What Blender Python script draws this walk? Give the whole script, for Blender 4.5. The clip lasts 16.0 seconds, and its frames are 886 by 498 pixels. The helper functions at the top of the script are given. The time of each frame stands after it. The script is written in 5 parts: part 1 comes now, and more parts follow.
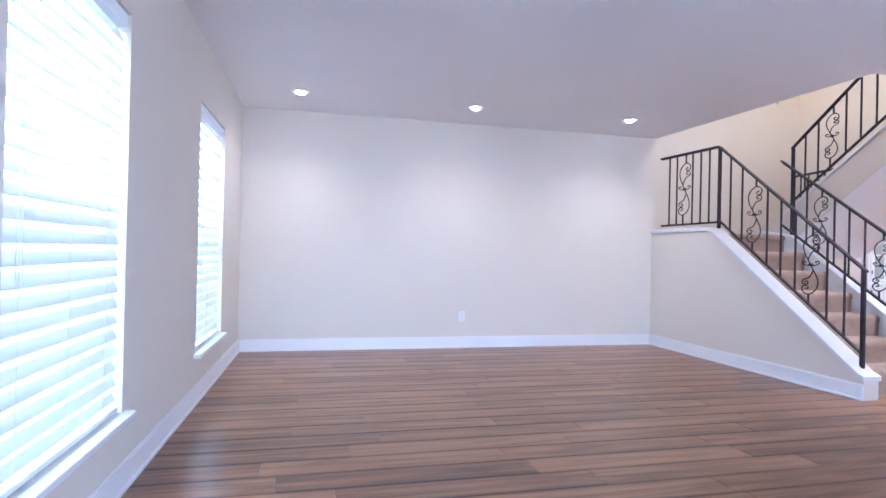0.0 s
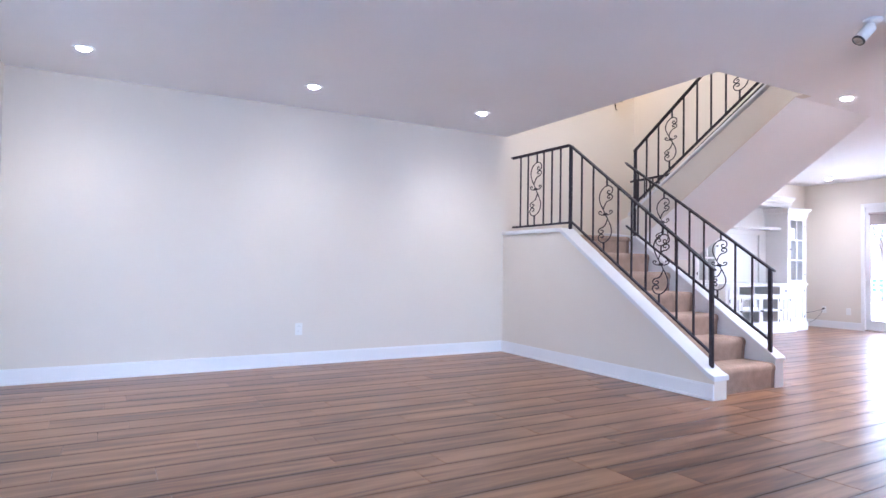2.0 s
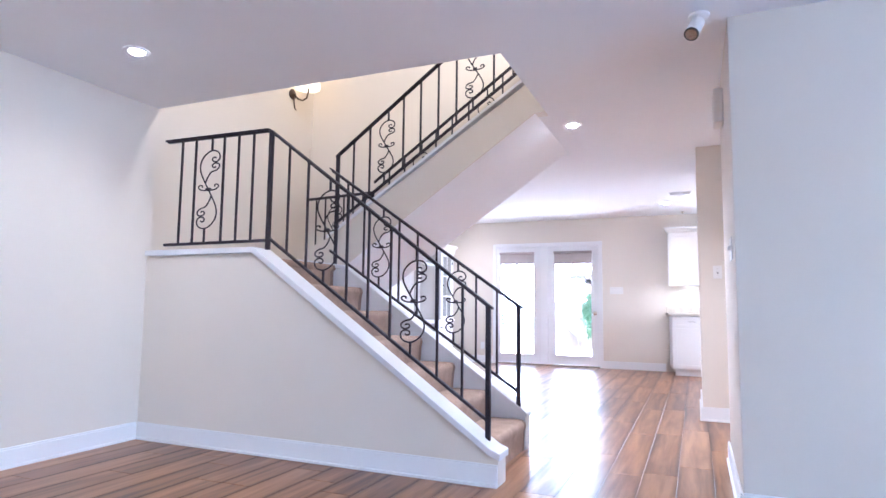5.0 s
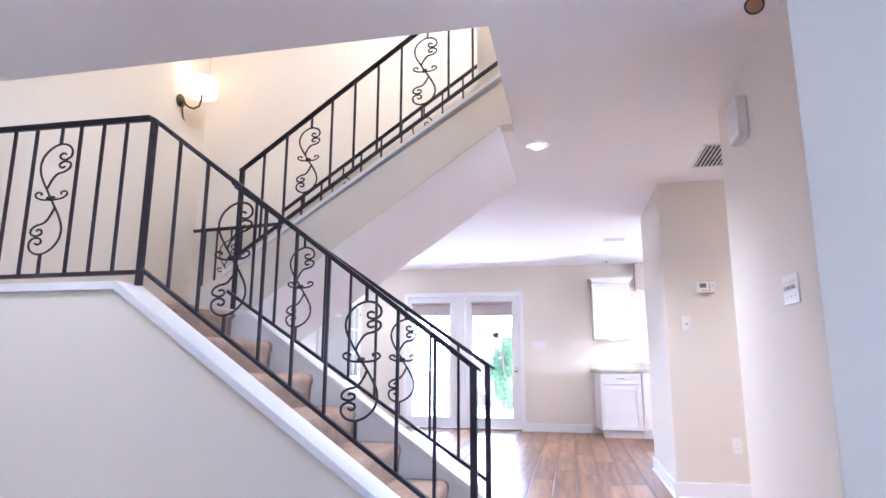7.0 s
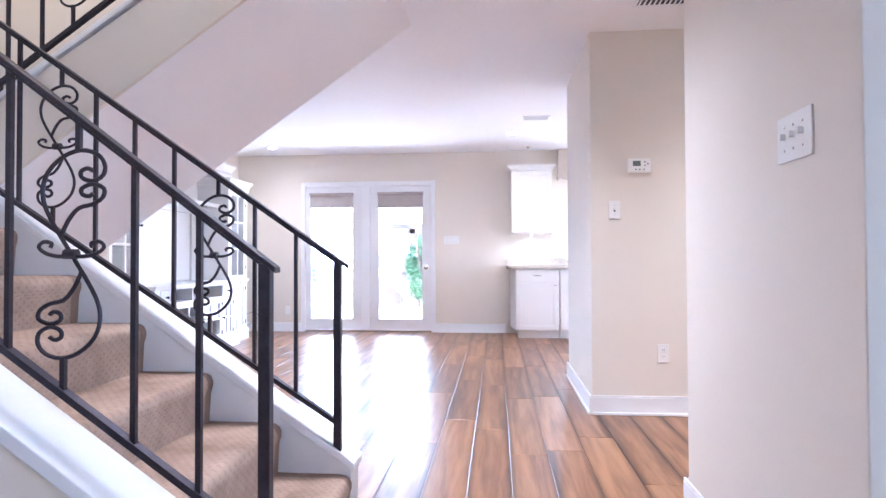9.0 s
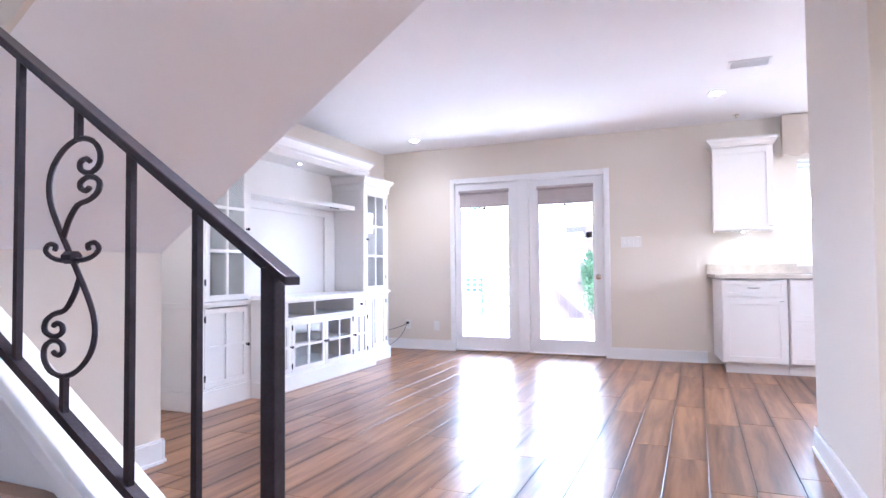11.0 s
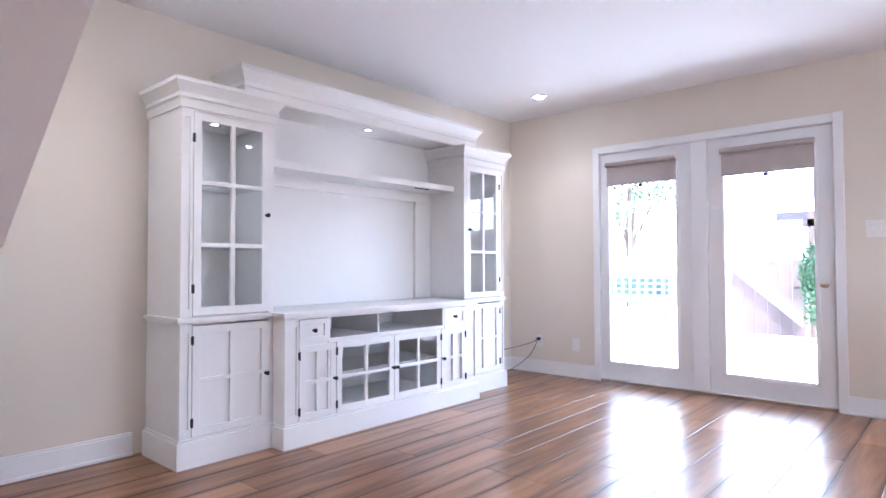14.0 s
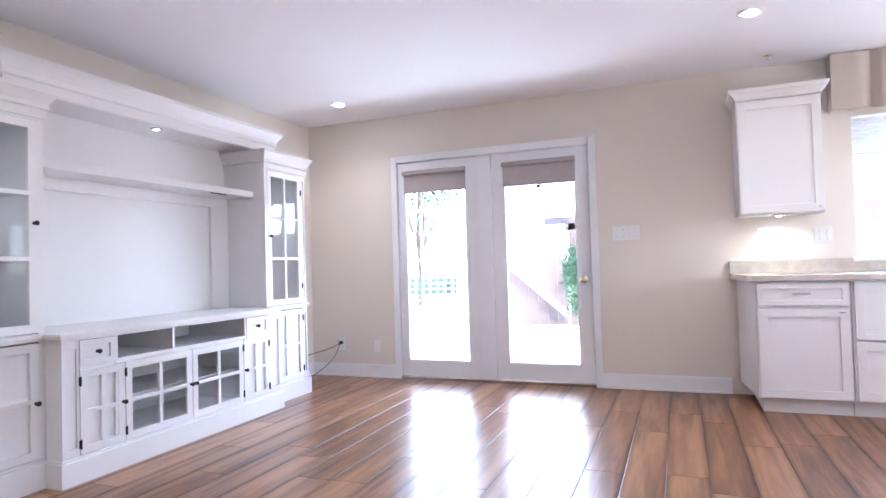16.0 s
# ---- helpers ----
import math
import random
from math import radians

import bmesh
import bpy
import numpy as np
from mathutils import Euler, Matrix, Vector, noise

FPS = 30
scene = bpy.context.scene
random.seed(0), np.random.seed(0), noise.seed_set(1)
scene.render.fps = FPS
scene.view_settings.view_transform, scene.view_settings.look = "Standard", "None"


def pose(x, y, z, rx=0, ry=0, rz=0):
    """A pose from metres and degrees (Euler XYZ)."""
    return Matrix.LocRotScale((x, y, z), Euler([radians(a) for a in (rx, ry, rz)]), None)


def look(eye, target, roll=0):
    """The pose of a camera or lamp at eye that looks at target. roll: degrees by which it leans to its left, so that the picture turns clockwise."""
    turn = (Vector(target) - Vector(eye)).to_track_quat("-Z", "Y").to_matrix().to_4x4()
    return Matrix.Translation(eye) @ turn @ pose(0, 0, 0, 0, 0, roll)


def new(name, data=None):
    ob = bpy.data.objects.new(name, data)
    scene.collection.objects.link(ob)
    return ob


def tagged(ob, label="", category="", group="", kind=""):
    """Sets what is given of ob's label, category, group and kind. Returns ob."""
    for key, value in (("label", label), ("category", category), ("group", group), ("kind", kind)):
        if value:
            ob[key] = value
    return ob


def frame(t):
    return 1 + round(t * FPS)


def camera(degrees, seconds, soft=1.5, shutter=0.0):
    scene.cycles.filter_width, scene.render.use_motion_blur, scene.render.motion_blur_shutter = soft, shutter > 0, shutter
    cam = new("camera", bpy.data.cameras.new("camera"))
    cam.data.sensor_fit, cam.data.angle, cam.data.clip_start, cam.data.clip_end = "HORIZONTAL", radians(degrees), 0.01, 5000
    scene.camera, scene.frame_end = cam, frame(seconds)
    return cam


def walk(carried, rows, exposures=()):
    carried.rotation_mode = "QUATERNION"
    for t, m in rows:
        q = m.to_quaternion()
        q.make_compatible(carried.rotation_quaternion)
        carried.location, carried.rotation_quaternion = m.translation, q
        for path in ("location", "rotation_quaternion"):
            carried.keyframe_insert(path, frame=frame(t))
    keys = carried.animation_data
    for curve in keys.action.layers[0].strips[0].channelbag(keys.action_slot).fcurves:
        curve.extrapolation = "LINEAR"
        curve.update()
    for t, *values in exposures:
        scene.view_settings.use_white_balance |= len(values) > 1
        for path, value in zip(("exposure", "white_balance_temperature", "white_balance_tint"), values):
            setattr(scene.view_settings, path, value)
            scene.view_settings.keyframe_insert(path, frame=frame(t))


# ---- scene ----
cam = camera(73.6, 16.0)
PATH = [
    (0, (0.009, 0.243, 1.023), (0.505, 2.18, 1.033), 1.3),
    (0.5, (0.107, 0.257, 1.049), (0.454, 2.227, 1.059), 1.1),
    (1, (0.192, 0.394, 1.052), (0.56, 2.36, 1.068), 1.0),
    (1.5, (0.263, 0.638, 1.015), (0.953, 2.515, 1.052), 1.0),
    (2, (0.275, 0.898, 0.959), (1.249, 2.644, 1.01), 0.9),
    (2.5, (0.351, 1.142, 0.926), (1.586, 2.715, 0.991), 0.7),
    (3, (0.316, 1.421, 0.949), (1.836, 2.719, 1.02), 0.4),
    (3.2, (0.362, 1.518, 0.929), (1.969, 2.705, 1.016), 0.1),
    (5.3, (1.076, 2.897, 0.978), (2.921, 3.637, 1.202), 0.3),
    (5.5, (1.12, 2.982, 1.008), (2.971, 3.694, 1.27), -0.2),
    (6, (1.383, 3.234, 1.064), (3.214, 3.947, 1.438), 0.1),
    (6.5, (1.625, 3.412, 1.06), (3.469, 4.066, 1.472), 0.1),
    (7, (1.842, 3.454, 0.979), (3.763, 3.865, 1.354), 0.2),
    (7.5, (2.082, 3.457, 0.967), (4.047, 3.714, 1.235), -0.0),
    (8, (2.308, 3.441, 0.928), (4.296, 3.622, 1.047), -0.3),
    (8.5, (2.587, 3.413, 0.941), (4.581, 3.569, 0.979), -0.1),
    (9, (2.939, 3.311, 0.969), (4.931, 3.493, 1.005), -0.2),
    (9.2, (3.073, 3.292, 0.976), (5.063, 3.49, 1.022), -0.4),
    (11.5, (4.667, 3.279, 0.958), (6.44, 4.201, 1.018), -0.4),
    (12, (4.984, 3.294, 0.977), (6.713, 4.299, 1.032), -0.4),
    (12.5, (5.32, 3.317, 1.002), (6.969, 4.448, 1.061), -0.4),
    (13, (5.576, 3.356, 0.975), (7.142, 4.598, 1.035), -0.2),
    (13.5, (5.868, 3.442, 1.001), (7.385, 4.744, 1.058), -0.1),
    (14, (6.117, 3.518, 0.991), (7.612, 4.846, 1.051), -0.2),
    (14.5, (6.351, 3.622, 0.975), (7.862, 4.931, 1.047), -0.1),
    (15, (6.346, 3.653, 0.978), (8.004, 4.769, 1.048), -0.4),
    (15.5, (6.179, 3.589, 1.02), (7.964, 4.489, 1.076), -1.1),
    (16, (5.99, 3.539, 1.016), (7.847, 4.278, 1.072), -1.7),
]
EXPOSURE = 2.85
LIGHTNESS = [(0.0, 0.38, 4970, 20), (0.5, 0.20, 4970, 20), (1.0, 0.12, 4990, 20), (2.0, 0.40, 5020, 18), (3.0, 0.47, 5020, 17), (5.5, 0.46, 4960, 17), (7.0, 0.52, 4970, 17),
             (9.0, 0.44, 5000, 17), (11.5, 0.22, 5080, 17), (13.0, 0.00, 5120, 16), (16.0, -0.10, 5230, 17)]
walk(cam, [(t, look(eye, target, roll)) for t, eye, target, roll in PATH], [(t, EXPOSURE + e, k, tint) for t, e, k, tint in LIGHTNESS])

# ---- light and world ----
world = bpy.data.worlds.new("sky")
scene.world = world
world.use_nodes = True
wn = world.node_tree
sky = wn.nodes.new("ShaderNodeTexSky")
sky.sky_type = "NISHITA"
sky.sun_disc = False
sky.sun_elevation, sky.sun_rotation = radians(54.5), radians(-164.7)
wn.nodes["Background"].inputs["Strength"].default_value = 0.15
wn.links.new(sky.outputs["Color"], wn.nodes["Background"].inputs["Color"])
sun = new("sun", bpy.data.lights.new("sun", "SUN"))
sun.data.energy, sun.data.angle, sun.data.color = 5.0, radians(0.6), (1.0, 0.95, 0.88)
sun.matrix_world = look((0, 0, 0), (0.15, 0.55, -0.8))
WIN_LIGHT, CAN_LIGHT, DOOR_LIGHT, SOUTH_LIGHT = 14.0, 1.05, 6.0, 30.0


def area(name, m, w, h, energy, color):
    ob = new(name, bpy.data.lights.new(name, "AREA"))
    ob.data.shape, ob.data.size, ob.data.size_y = "RECTANGLE", w, h
    ob.data.energy, ob.data.color = energy, color
    ob.matrix_world = m
    return ob


# ---- materials ----
def material(name, base, rough=0.5, metal=0.0, var=0.06, scale=3.0, bump=0.1, fine=60.0, coat=0.0, emit=None, stretch=(1, 1, 1), dist=0.002):
    m = bpy.data.materials.new(name)
    m.use_nodes = True
    t = m.node_tree
    b = t.nodes["Principled BSDF"]
    b.inputs["Roughness"].default_value, b.inputs["Metallic"].default_value = rough, metal
    b.inputs["Coat Weight"].default_value = coat
    co = t.nodes.new("ShaderNodeTexCoord")
    mp = t.nodes.new("ShaderNodeMapping")
    mp.inputs["Scale"].default_value = stretch
    t.links.new(co.outputs["Object"], mp.inputs["Vector"])
    n1, n2 = t.nodes.new("ShaderNodeTexNoise"), t.nodes.new("ShaderNodeTexNoise")
    n1.inputs["Scale"].default_value, n2.inputs["Scale"].default_value = scale, fine
    n1.inputs["Detail"].default_value, n2.inputs["Detail"].default_value = 3, 2
    for n in (n1, n2):
        t.links.new(mp.outputs["Vector"], n.inputs["Vector"])
    r = t.nodes.new("ShaderNodeValToRGB")
    lo, hi = [max(0, c * (1 - var)) for c in base], [min(1, c * (1 + var)) for c in base]
    r.color_ramp.elements[0].position, r.color_ramp.elements[1].position = 0.3, 0.7
    r.color_ramp.elements[0].color, r.color_ramp.elements[1].color = (*lo, 1), (*hi, 1)
    mix = t.nodes.new("ShaderNodeMath")
    mix.operation = "MULTIPLY_ADD"
    mix.inputs[1].default_value = 0.35
    t.links.new(n2.outputs["Fac"], mix.inputs[0])
    ma = t.nodes.new("ShaderNodeMath")
    ma.operation = "MULTIPLY"
    ma.inputs[1].default_value = 0.65
    t.links.new(n1.outputs["Fac"], ma.inputs[0])
    t.links.new(ma.outputs[0], mix.inputs[2])
    t.links.new(mix.outputs[0], r.inputs["Fac"])
    t.links.new(r.outputs["Color"], b.inputs["Base Color"])
    bp = t.nodes.new("ShaderNodeBump")
    bp.inputs["Strength"].default_value, bp.inputs["Distance"].default_value = bump, dist
    t.links.new(n2.outputs["Fac"], bp.inputs["Height"])
    t.links.new(bp.outputs["Normal"], b.inputs["Normal"])
    if emit:
        b.inputs["Emission Color"].default_value = (*emit[0], 1)
        b.inputs["Emission Strength"].default_value = emit[1]
    return m


def wood_floor():
    m = material("plank_wood", (0.3, 0.15, 0.08), rough=0.22)
    t = m.node_tree
    b = t.nodes["Principled BSDF"]
    info = t.nodes.new("ShaderNodeObjectInfo")
    geo = t.nodes.new("ShaderNodeNewGeometry")
    co = t.nodes.new("ShaderNodeTexCoord")
    att = t.nodes.new("ShaderNodeAttribute")
    att.attribute_name = "UVMap"
    sep = t.nodes.new("ShaderNodeSeparateXYZ")
    t.links.new(att.outputs["Vector"], sep.inputs[0])
    rnd = t.nodes.new("ShaderNodeMath")
    rnd.operation = "ADD"
    t.links.new(info.outputs["Random"], rnd.inputs[0])
    t.links.new(geo.outputs["Random Per Island"], rnd.inputs[1])
    # grain: stretched noise on the plank's own length, shifted per plank
    comb = t.nodes.new("ShaderNodeCombineXYZ")
    mulr = t.nodes.new("ShaderNodeMath")
    mulr.operation = "MULTIPLY"
    mulr.inputs[1].default_value = 37.0
    t.links.new(rnd.outputs[0], mulr.inputs[0])
    sx, sy = t.nodes.new("ShaderNodeMath"), t.nodes.new("ShaderNodeMath")
    sx.operation = sy.operation = "MULTIPLY"
    sx.inputs[1].default_value, sy.inputs[1].default_value = 0.75, 1.6
    t.links.new(sep.outputs[0], sx.inputs[0])
    t.links.new(sep.outputs[1], sy.inputs[0])
    t.links.new(sx.outputs[0], comb.inputs[0])
    t.links.new(sy.outputs[0], comb.inputs[1])
    t.links.new(mulr.outputs[0], comb.inputs[2])
    n1, n2 = t.nodes.new("ShaderNodeTexNoise"), t.nodes.new("ShaderNodeTexNoise")
    n1.inputs["Scale"].default_value, n1.inputs["Detail"].default_value = 1.6, 4
    n2.inputs["Scale"].default_value, n2.inputs["Detail"].default_value = 7.0, 5
    n1.inputs["Distortion"].default_value = 0.6
    for n in (n1, n2):
        t.links.new(comb.outputs[0], n.inputs["Vector"])
    ramp = t.nodes.new("ShaderNodeValToRGB")
    cr = ramp.color_ramp
    cr.elements[0].position, cr.elements[0].color = 0.30, (*WOOD_DARK, 1)
    cr.elements[1].position, cr.elements[1].color = 0.72, (*WOOD_LIGHT, 1)
    e = cr.elements.new(0.50)
    e.color = (*WOOD_MID, 1)
    # sum: broad grain + fine grain + plank tone - dark edge band
    edge = t.nodes.new("ShaderNodeMath")
    edge.operation = "SUBTRACT"
    edge.inputs[1].default_value = 0.5
    t.links.new(sep.outputs[1], edge.inputs[0])
    ab = t.nodes.new("ShaderNodeMath")
    ab.operation = "ABSOLUTE"
    t.links.new(edge.outputs[0], ab.inputs[0])
    wob = t.nodes.new("ShaderNodeMath")
    wob.operation = "MULTIPLY_ADD"
    wob.inputs[1].default_value = 0.22
    t.links.new(n1.outputs["Fac"], wob.inputs[0])
    t.links.new(ab.outputs[0], wob.inputs[2])
    mr = t.nodes.new("ShaderNodeMapRange")
    mr.inputs["From Min"].default_value, mr.inputs["From Max"].default_value = 0.47, 0.60
    mr.inputs["To Min"].default_value, mr.inputs["To Max"].default_value = 0.0, EDGE_DARK
    t.links.new(wob.outputs[0], mr.inputs["Value"])
    s1 = t.nodes.new("ShaderNodeMath")
    s1.operation = "MULTIPLY_ADD"
    s1.inputs[1].default_value = 0.22
    t.links.new(n2.outputs["Fac"], s1.inputs[0])
    half = t.nodes.new("ShaderNodeMath")
    half.operation = "MULTIPLY_ADD"
    half.inputs[1].default_value, half.inputs[2].default_value = 0.85, -0.05
    t.links.new(n1.outputs["Fac"], half.inputs[0])
    t.links.new(half.outputs[0], s1.inputs[2])
    frac = t.nodes.new("ShaderNodeMath")
    frac.operation = "FRACT"
    t.links.new(rnd.outputs[0], frac.inputs[0])
    tone = t.nodes.new("ShaderNodeMath")
    tone.operation = "MULTIPLY_ADD"
    tone.inputs[1].default_value = 0.16
    t.links.new(frac.outputs[0], tone.inputs[0])
    t.links.new(s1.outputs[0], tone.inputs[2])
    sub = t.nodes.new("ShaderNodeMath")
    sub.operation = "SUBTRACT"
    t.links.new(tone.outputs[0], sub.inputs[0])
    t.links.new(mr.outputs[0], sub.inputs[1])
    t.links.new(sub.outputs[0], ramp.inputs["Fac"])
    t.links.new(ramp.outputs["Color"], b.inputs["Base Color"])
    rr = t.nodes.new("ShaderNodeMapRange")
    rr.inputs["To Min"].default_value, rr.inputs["To Max"].default_value = 0.280, 0.295
    t.links.new(n2.outputs["Fac"], rr.inputs["Value"])
    t.links.new(rr.outputs[0], b.inputs["Roughness"])
    b.inputs["Specular IOR Level"].default_value = 0.36
    for nd in t.nodes:
        if nd.type == "BUMP":
            nd.inputs["Strength"].default_value = 0.0
            nd.inputs["Distance"].default_value = 0.001
            t.links.new(n2.outputs["Fac"], nd.inputs["Height"])
    return m


def glass_material(name, tint=(1, 1, 1), rough=0.0):
    m = bpy.data.materials.new(name)
    m.use_nodes = True
    t = m.node_tree
    t.nodes.remove(t.nodes["Principled BSDF"])
    out = t.nodes["Material Output"]
    tr, gl, mx, lw = (t.nodes.new(k) for k in ("ShaderNodeBsdfTransparent", "ShaderNodeBsdfGlossy", "ShaderNodeMixShader", "ShaderNodeLayerWeight"))
    pw, fr = t.nodes.new("ShaderNodeMath"), t.nodes.new("ShaderNodeMath")
    pw.operation, fr.operation = "POWER", "MULTIPLY_ADD"
    pw.inputs[1].default_value, fr.inputs[1].default_value, fr.inputs[2].default_value = 4.0, 0.7, 0.035
    t.links.new(lw.outputs["Facing"], pw.inputs[0])
    t.links.new(pw.outputs[0], fr.inputs[0])
    tr.inputs["Color"].default_value = (*tint, 1)
    gl.inputs["Roughness"].default_value = rough
    t.links.new(fr.outputs[0], mx.inputs[0])
    t.links.new(tr.outputs[0], mx.inputs[1])
    t.links.new(gl.outputs[0], mx.inputs[2])
    t.links.new(mx.outputs[0], out.inputs["Surface"])
    return m


def blind_material():
    m = material("white_blind_slat", (0.86, 0.88, 0.90), rough=0.5, var=0.01, fine=60, bump=0.03)
    t = m.node_tree
    tl, mx = t.nodes.new("ShaderNodeBsdfTranslucent"), t.nodes.new("ShaderNodeMixShader")
    tl.inputs["Color"].default_value = (0.92, 0.95, 0.96, 1)
    mx.inputs[0].default_value = 0.16
    t.links.new(t.nodes["Principled BSDF"].outputs[0], mx.inputs[1])
    t.links.new(tl.outputs[0], mx.inputs[2])
    t.links.new(mx.outputs[0], t.nodes["Material Output"].inputs["Surface"])
    return m


WOOD_DARK, WOOD_MID, WOOD_LIGHT, EDGE_DARK = (0.066, 0.031, 0.020), (0.205, 0.096, 0.046), (0.37, 0.196, 0.098), 0.20


def carpet_material():
    """Woven beige carpet with small dark dots in a lattice and a brown bound edge."""
    m = material("stair_carpet", (0.40, 0.285, 0.215), rough=0.95, var=0.22, scale=13, fine=260, bump=0.9, dist=0.004)
    t = m.node_tree
    b = t.nodes["Principled BSDF"]
    src = b.inputs["Base Color"].links[0].from_socket
    co, sep = t.nodes.new("ShaderNodeTexCoord"), t.nodes.new("ShaderNodeSeparateXYZ")
    t.links.new(co.outputs["Object"], sep.inputs[0])
    def op(kind, a, c, d=None):
        n = t.nodes.new("ShaderNodeMath")
        n.operation = kind
        for i, v in enumerate((a, c, d)):
            if v is None:
                continue
            if isinstance(v, (int, float)):
                n.inputs[i].default_value = v
            else:
                t.links.new(v, n.inputs[i])
        return n.outputs[0]
    run = op("ADD", sep.outputs[1], sep.outputs[2])
    a = op("SINE", op("MULTIPLY", sep.outputs[0], 2 * math.pi / 0.034), 0)
    c = op("SINE", op("MULTIPLY", op("SUBTRACT", sep.outputs[2], sep.outputs[1]), 2 * math.pi / 0.030), 0)
    dots = op("MULTIPLY", op("GREATER_THAN", op("MULTIPLY", a, c), 0.42), 0.22)
    weave = op("MULTIPLY", op("SINE", op("MULTIPLY", run, 2 * math.pi / 0.008), 0), 0.08)
    edge = op("MULTIPLY", op("GREATER_THAN", op("ABSOLUTE", op("SUBTRACT", sep.outputs[0], 4.7075), 0), 0.335), 0.5)
    fac = op("MAXIMUM", op("ADD", dots, weave), edge)
    mx = t.nodes.new("ShaderNodeMix")
    mx.data_type = "RGBA"
    t.links.new(fac, mx.inputs[0])
    t.links.new(src, mx.inputs[6])
    mx.inputs[7].default_value = (0.11, 0.065, 0.05, 1)
    t.links.new(mx.outputs[2], b.inputs["Base Color"])
    return m


M_FLOOR = wood_floor()
M_WALL = material("wall_paint_cream", (0.73, 0.672, 0.594), rough=0.75, var=0.02, scale=1.2, fine=180, bump=0.12, dist=0.001)
M_CEIL = material("ceiling_paint", (0.87, 0.868, 0.88), rough=0.85, var=0.015, scale=1.5, fine=220, bump=0.15, dist=0.001)
M_TRIM = material("trim_gloss_white", (0.82, 0.82, 0.83), rough=0.35, var=0.015, fine=90, bump=0.04)
M_CAP = material("trim_satin_white", (0.72, 0.72, 0.735), rough=0.6, var=0.03, fine=90, bump=0.06)
M_DOOR = material("door_white", (0.80, 0.80, 0.81), rough=0.4, var=0.015, fine=90, bump=0.04)
M_IRON = material("black_iron", (0.040, 0.034, 0.044), rough=0.42, metal=0.6, var=0.3, scale=20, fine=140, bump=0.25)
M_IRONGREY = material("scroll_iron", (0.06, 0.055, 0.06), rough=0.4, metal=0.7, var=0.3, scale=20, fine=140, bump=0.25)
M_CARPET = carpet_material()
M_CAB = material("furniture_white", (0.80, 0.788, 0.775), rough=0.38, var=0.02, scale=2, fine=50, bump=0.05)
M_KCAB = material("kitchen_white", (0.78, 0.76, 0.74), rough=0.4, var=0.02, scale=2, fine=50, bump=0.05)
M_KNOB = material("dark_knob", (0.03, 0.028, 0.03), rough=0.35, metal=0.8, var=0.2, bump=0.05)
M_HINGE = material("dark_hinge", (0.05, 0.045, 0.05), rough=0.45, metal=0.8, var=0.2, bump=0.05)
M_CHROME = material("brushed_nickel", (0.6, 0.58, 0.55), rough=0.25, metal=1.0, var=0.05, bump=0.05)
M_BRASS = material("polished_brass", (0.80, 0.76, 0.68), rough=0.25, metal=1.0, var=0.08, bump=0.05)
M_PLASTIC = material("white_plastic", (0.80, 0.79, 0.77), rough=0.35, var=0.01, bump=0.02)
M_DARK = material("dark_slot", (0.03, 0.03, 0.03), rough=0.6, var=0.1)
M_LCD = material("lcd_grey", (0.16, 0.18, 0.18), rough=0.2, var=0.05, bump=0.0)
M_COUNTER = material("beige_stone", (0.52, 0.47, 0.41), rough=0.2, var=0.2, scale=14, fine=90, bump=0.03)
M_SHADE = material("roller_shade_fabric", (0.46, 0.41, 0.40), rough=0.9, var=0.05, scale=10, fine=400, bump=0.4)
M_VALANCE = material("valance_fabric", (0.50, 0.44, 0.38), rough=0.9, var=0.08, scale=6, fine=300, bump=0.4)
M_BLIND = blind_material()
M_GLASS = glass_material("clear_glass", (0.97, 0.98, 0.98))
M_SCREEN = glass_material("screen_mesh", (0.62, 0.66, 0.66), 0.5)
M_LED = material("lamp_lens", (0.9, 0.88, 0.85), rough=0.5, emit=((1.0, 0.93, 0.84), 14.0))
M_LEDCOOL = material("lamp_lens_small", (0.9, 0.88, 0.85), rough=0.5, emit=((1.0, 0.96, 0.92), 6.0))
M_SCONCE = material("sconce_glass", (0.9, 0.8, 0.6), rough=0.4, emit=((1.0, 0.70, 0.36), 0.28))
M_BRONZE = material("aged_bronze", (0.05, 0.028, 0.02), rough=0.45, metal=0.2, var=0.3, scale=20, bump=0.2)
M_CABLE = material("black_cable", (0.02, 0.02, 0.02), rough=0.5)
M_CONCRETE = material("patio_concrete", (0.60, 0.58, 0.55), rough=0.8, var=0.12, scale=2, fine=80, bump=0.4)
M_FENCE = material("fence_wood", (0.20, 0.14, 0.11), rough=0.8, var=0.2, scale=4, fine=60, bump=0.4, stretch=(1, 1, 0.2))
M_GATE = material("gate_wood_pale", (0.22, 0.16, 0.135), rough=0.8, var=0.15, scale=4, fine=60, bump=0.4, stretch=(1, 1, 0.2))
M_BEAM = material("pergola_paint", (0.12, 0.10, 0.10), rough=0.7, var=0.1, scale=4, bump=0.3)
M_LEAF = material("hedge_leaf", (0.08, 0.16, 0.07), rough=0.6, var=0.4, scale=8, bump=0.3)
M_GROUND = material("ground_soil", (0.22, 0.20, 0.15), rough=0.95, var=0.25, scale=1.5, bump=0.5)
M_STUCCO = material("stucco_pale", (0.62, 0.57, 0.53), rough=0.9, var=0.06, scale=2, fine=120, bump=0.5)
M_BLUE = material("blue_paint", (0.08, 0.14, 0.20), rough=0.5, var=0.1)


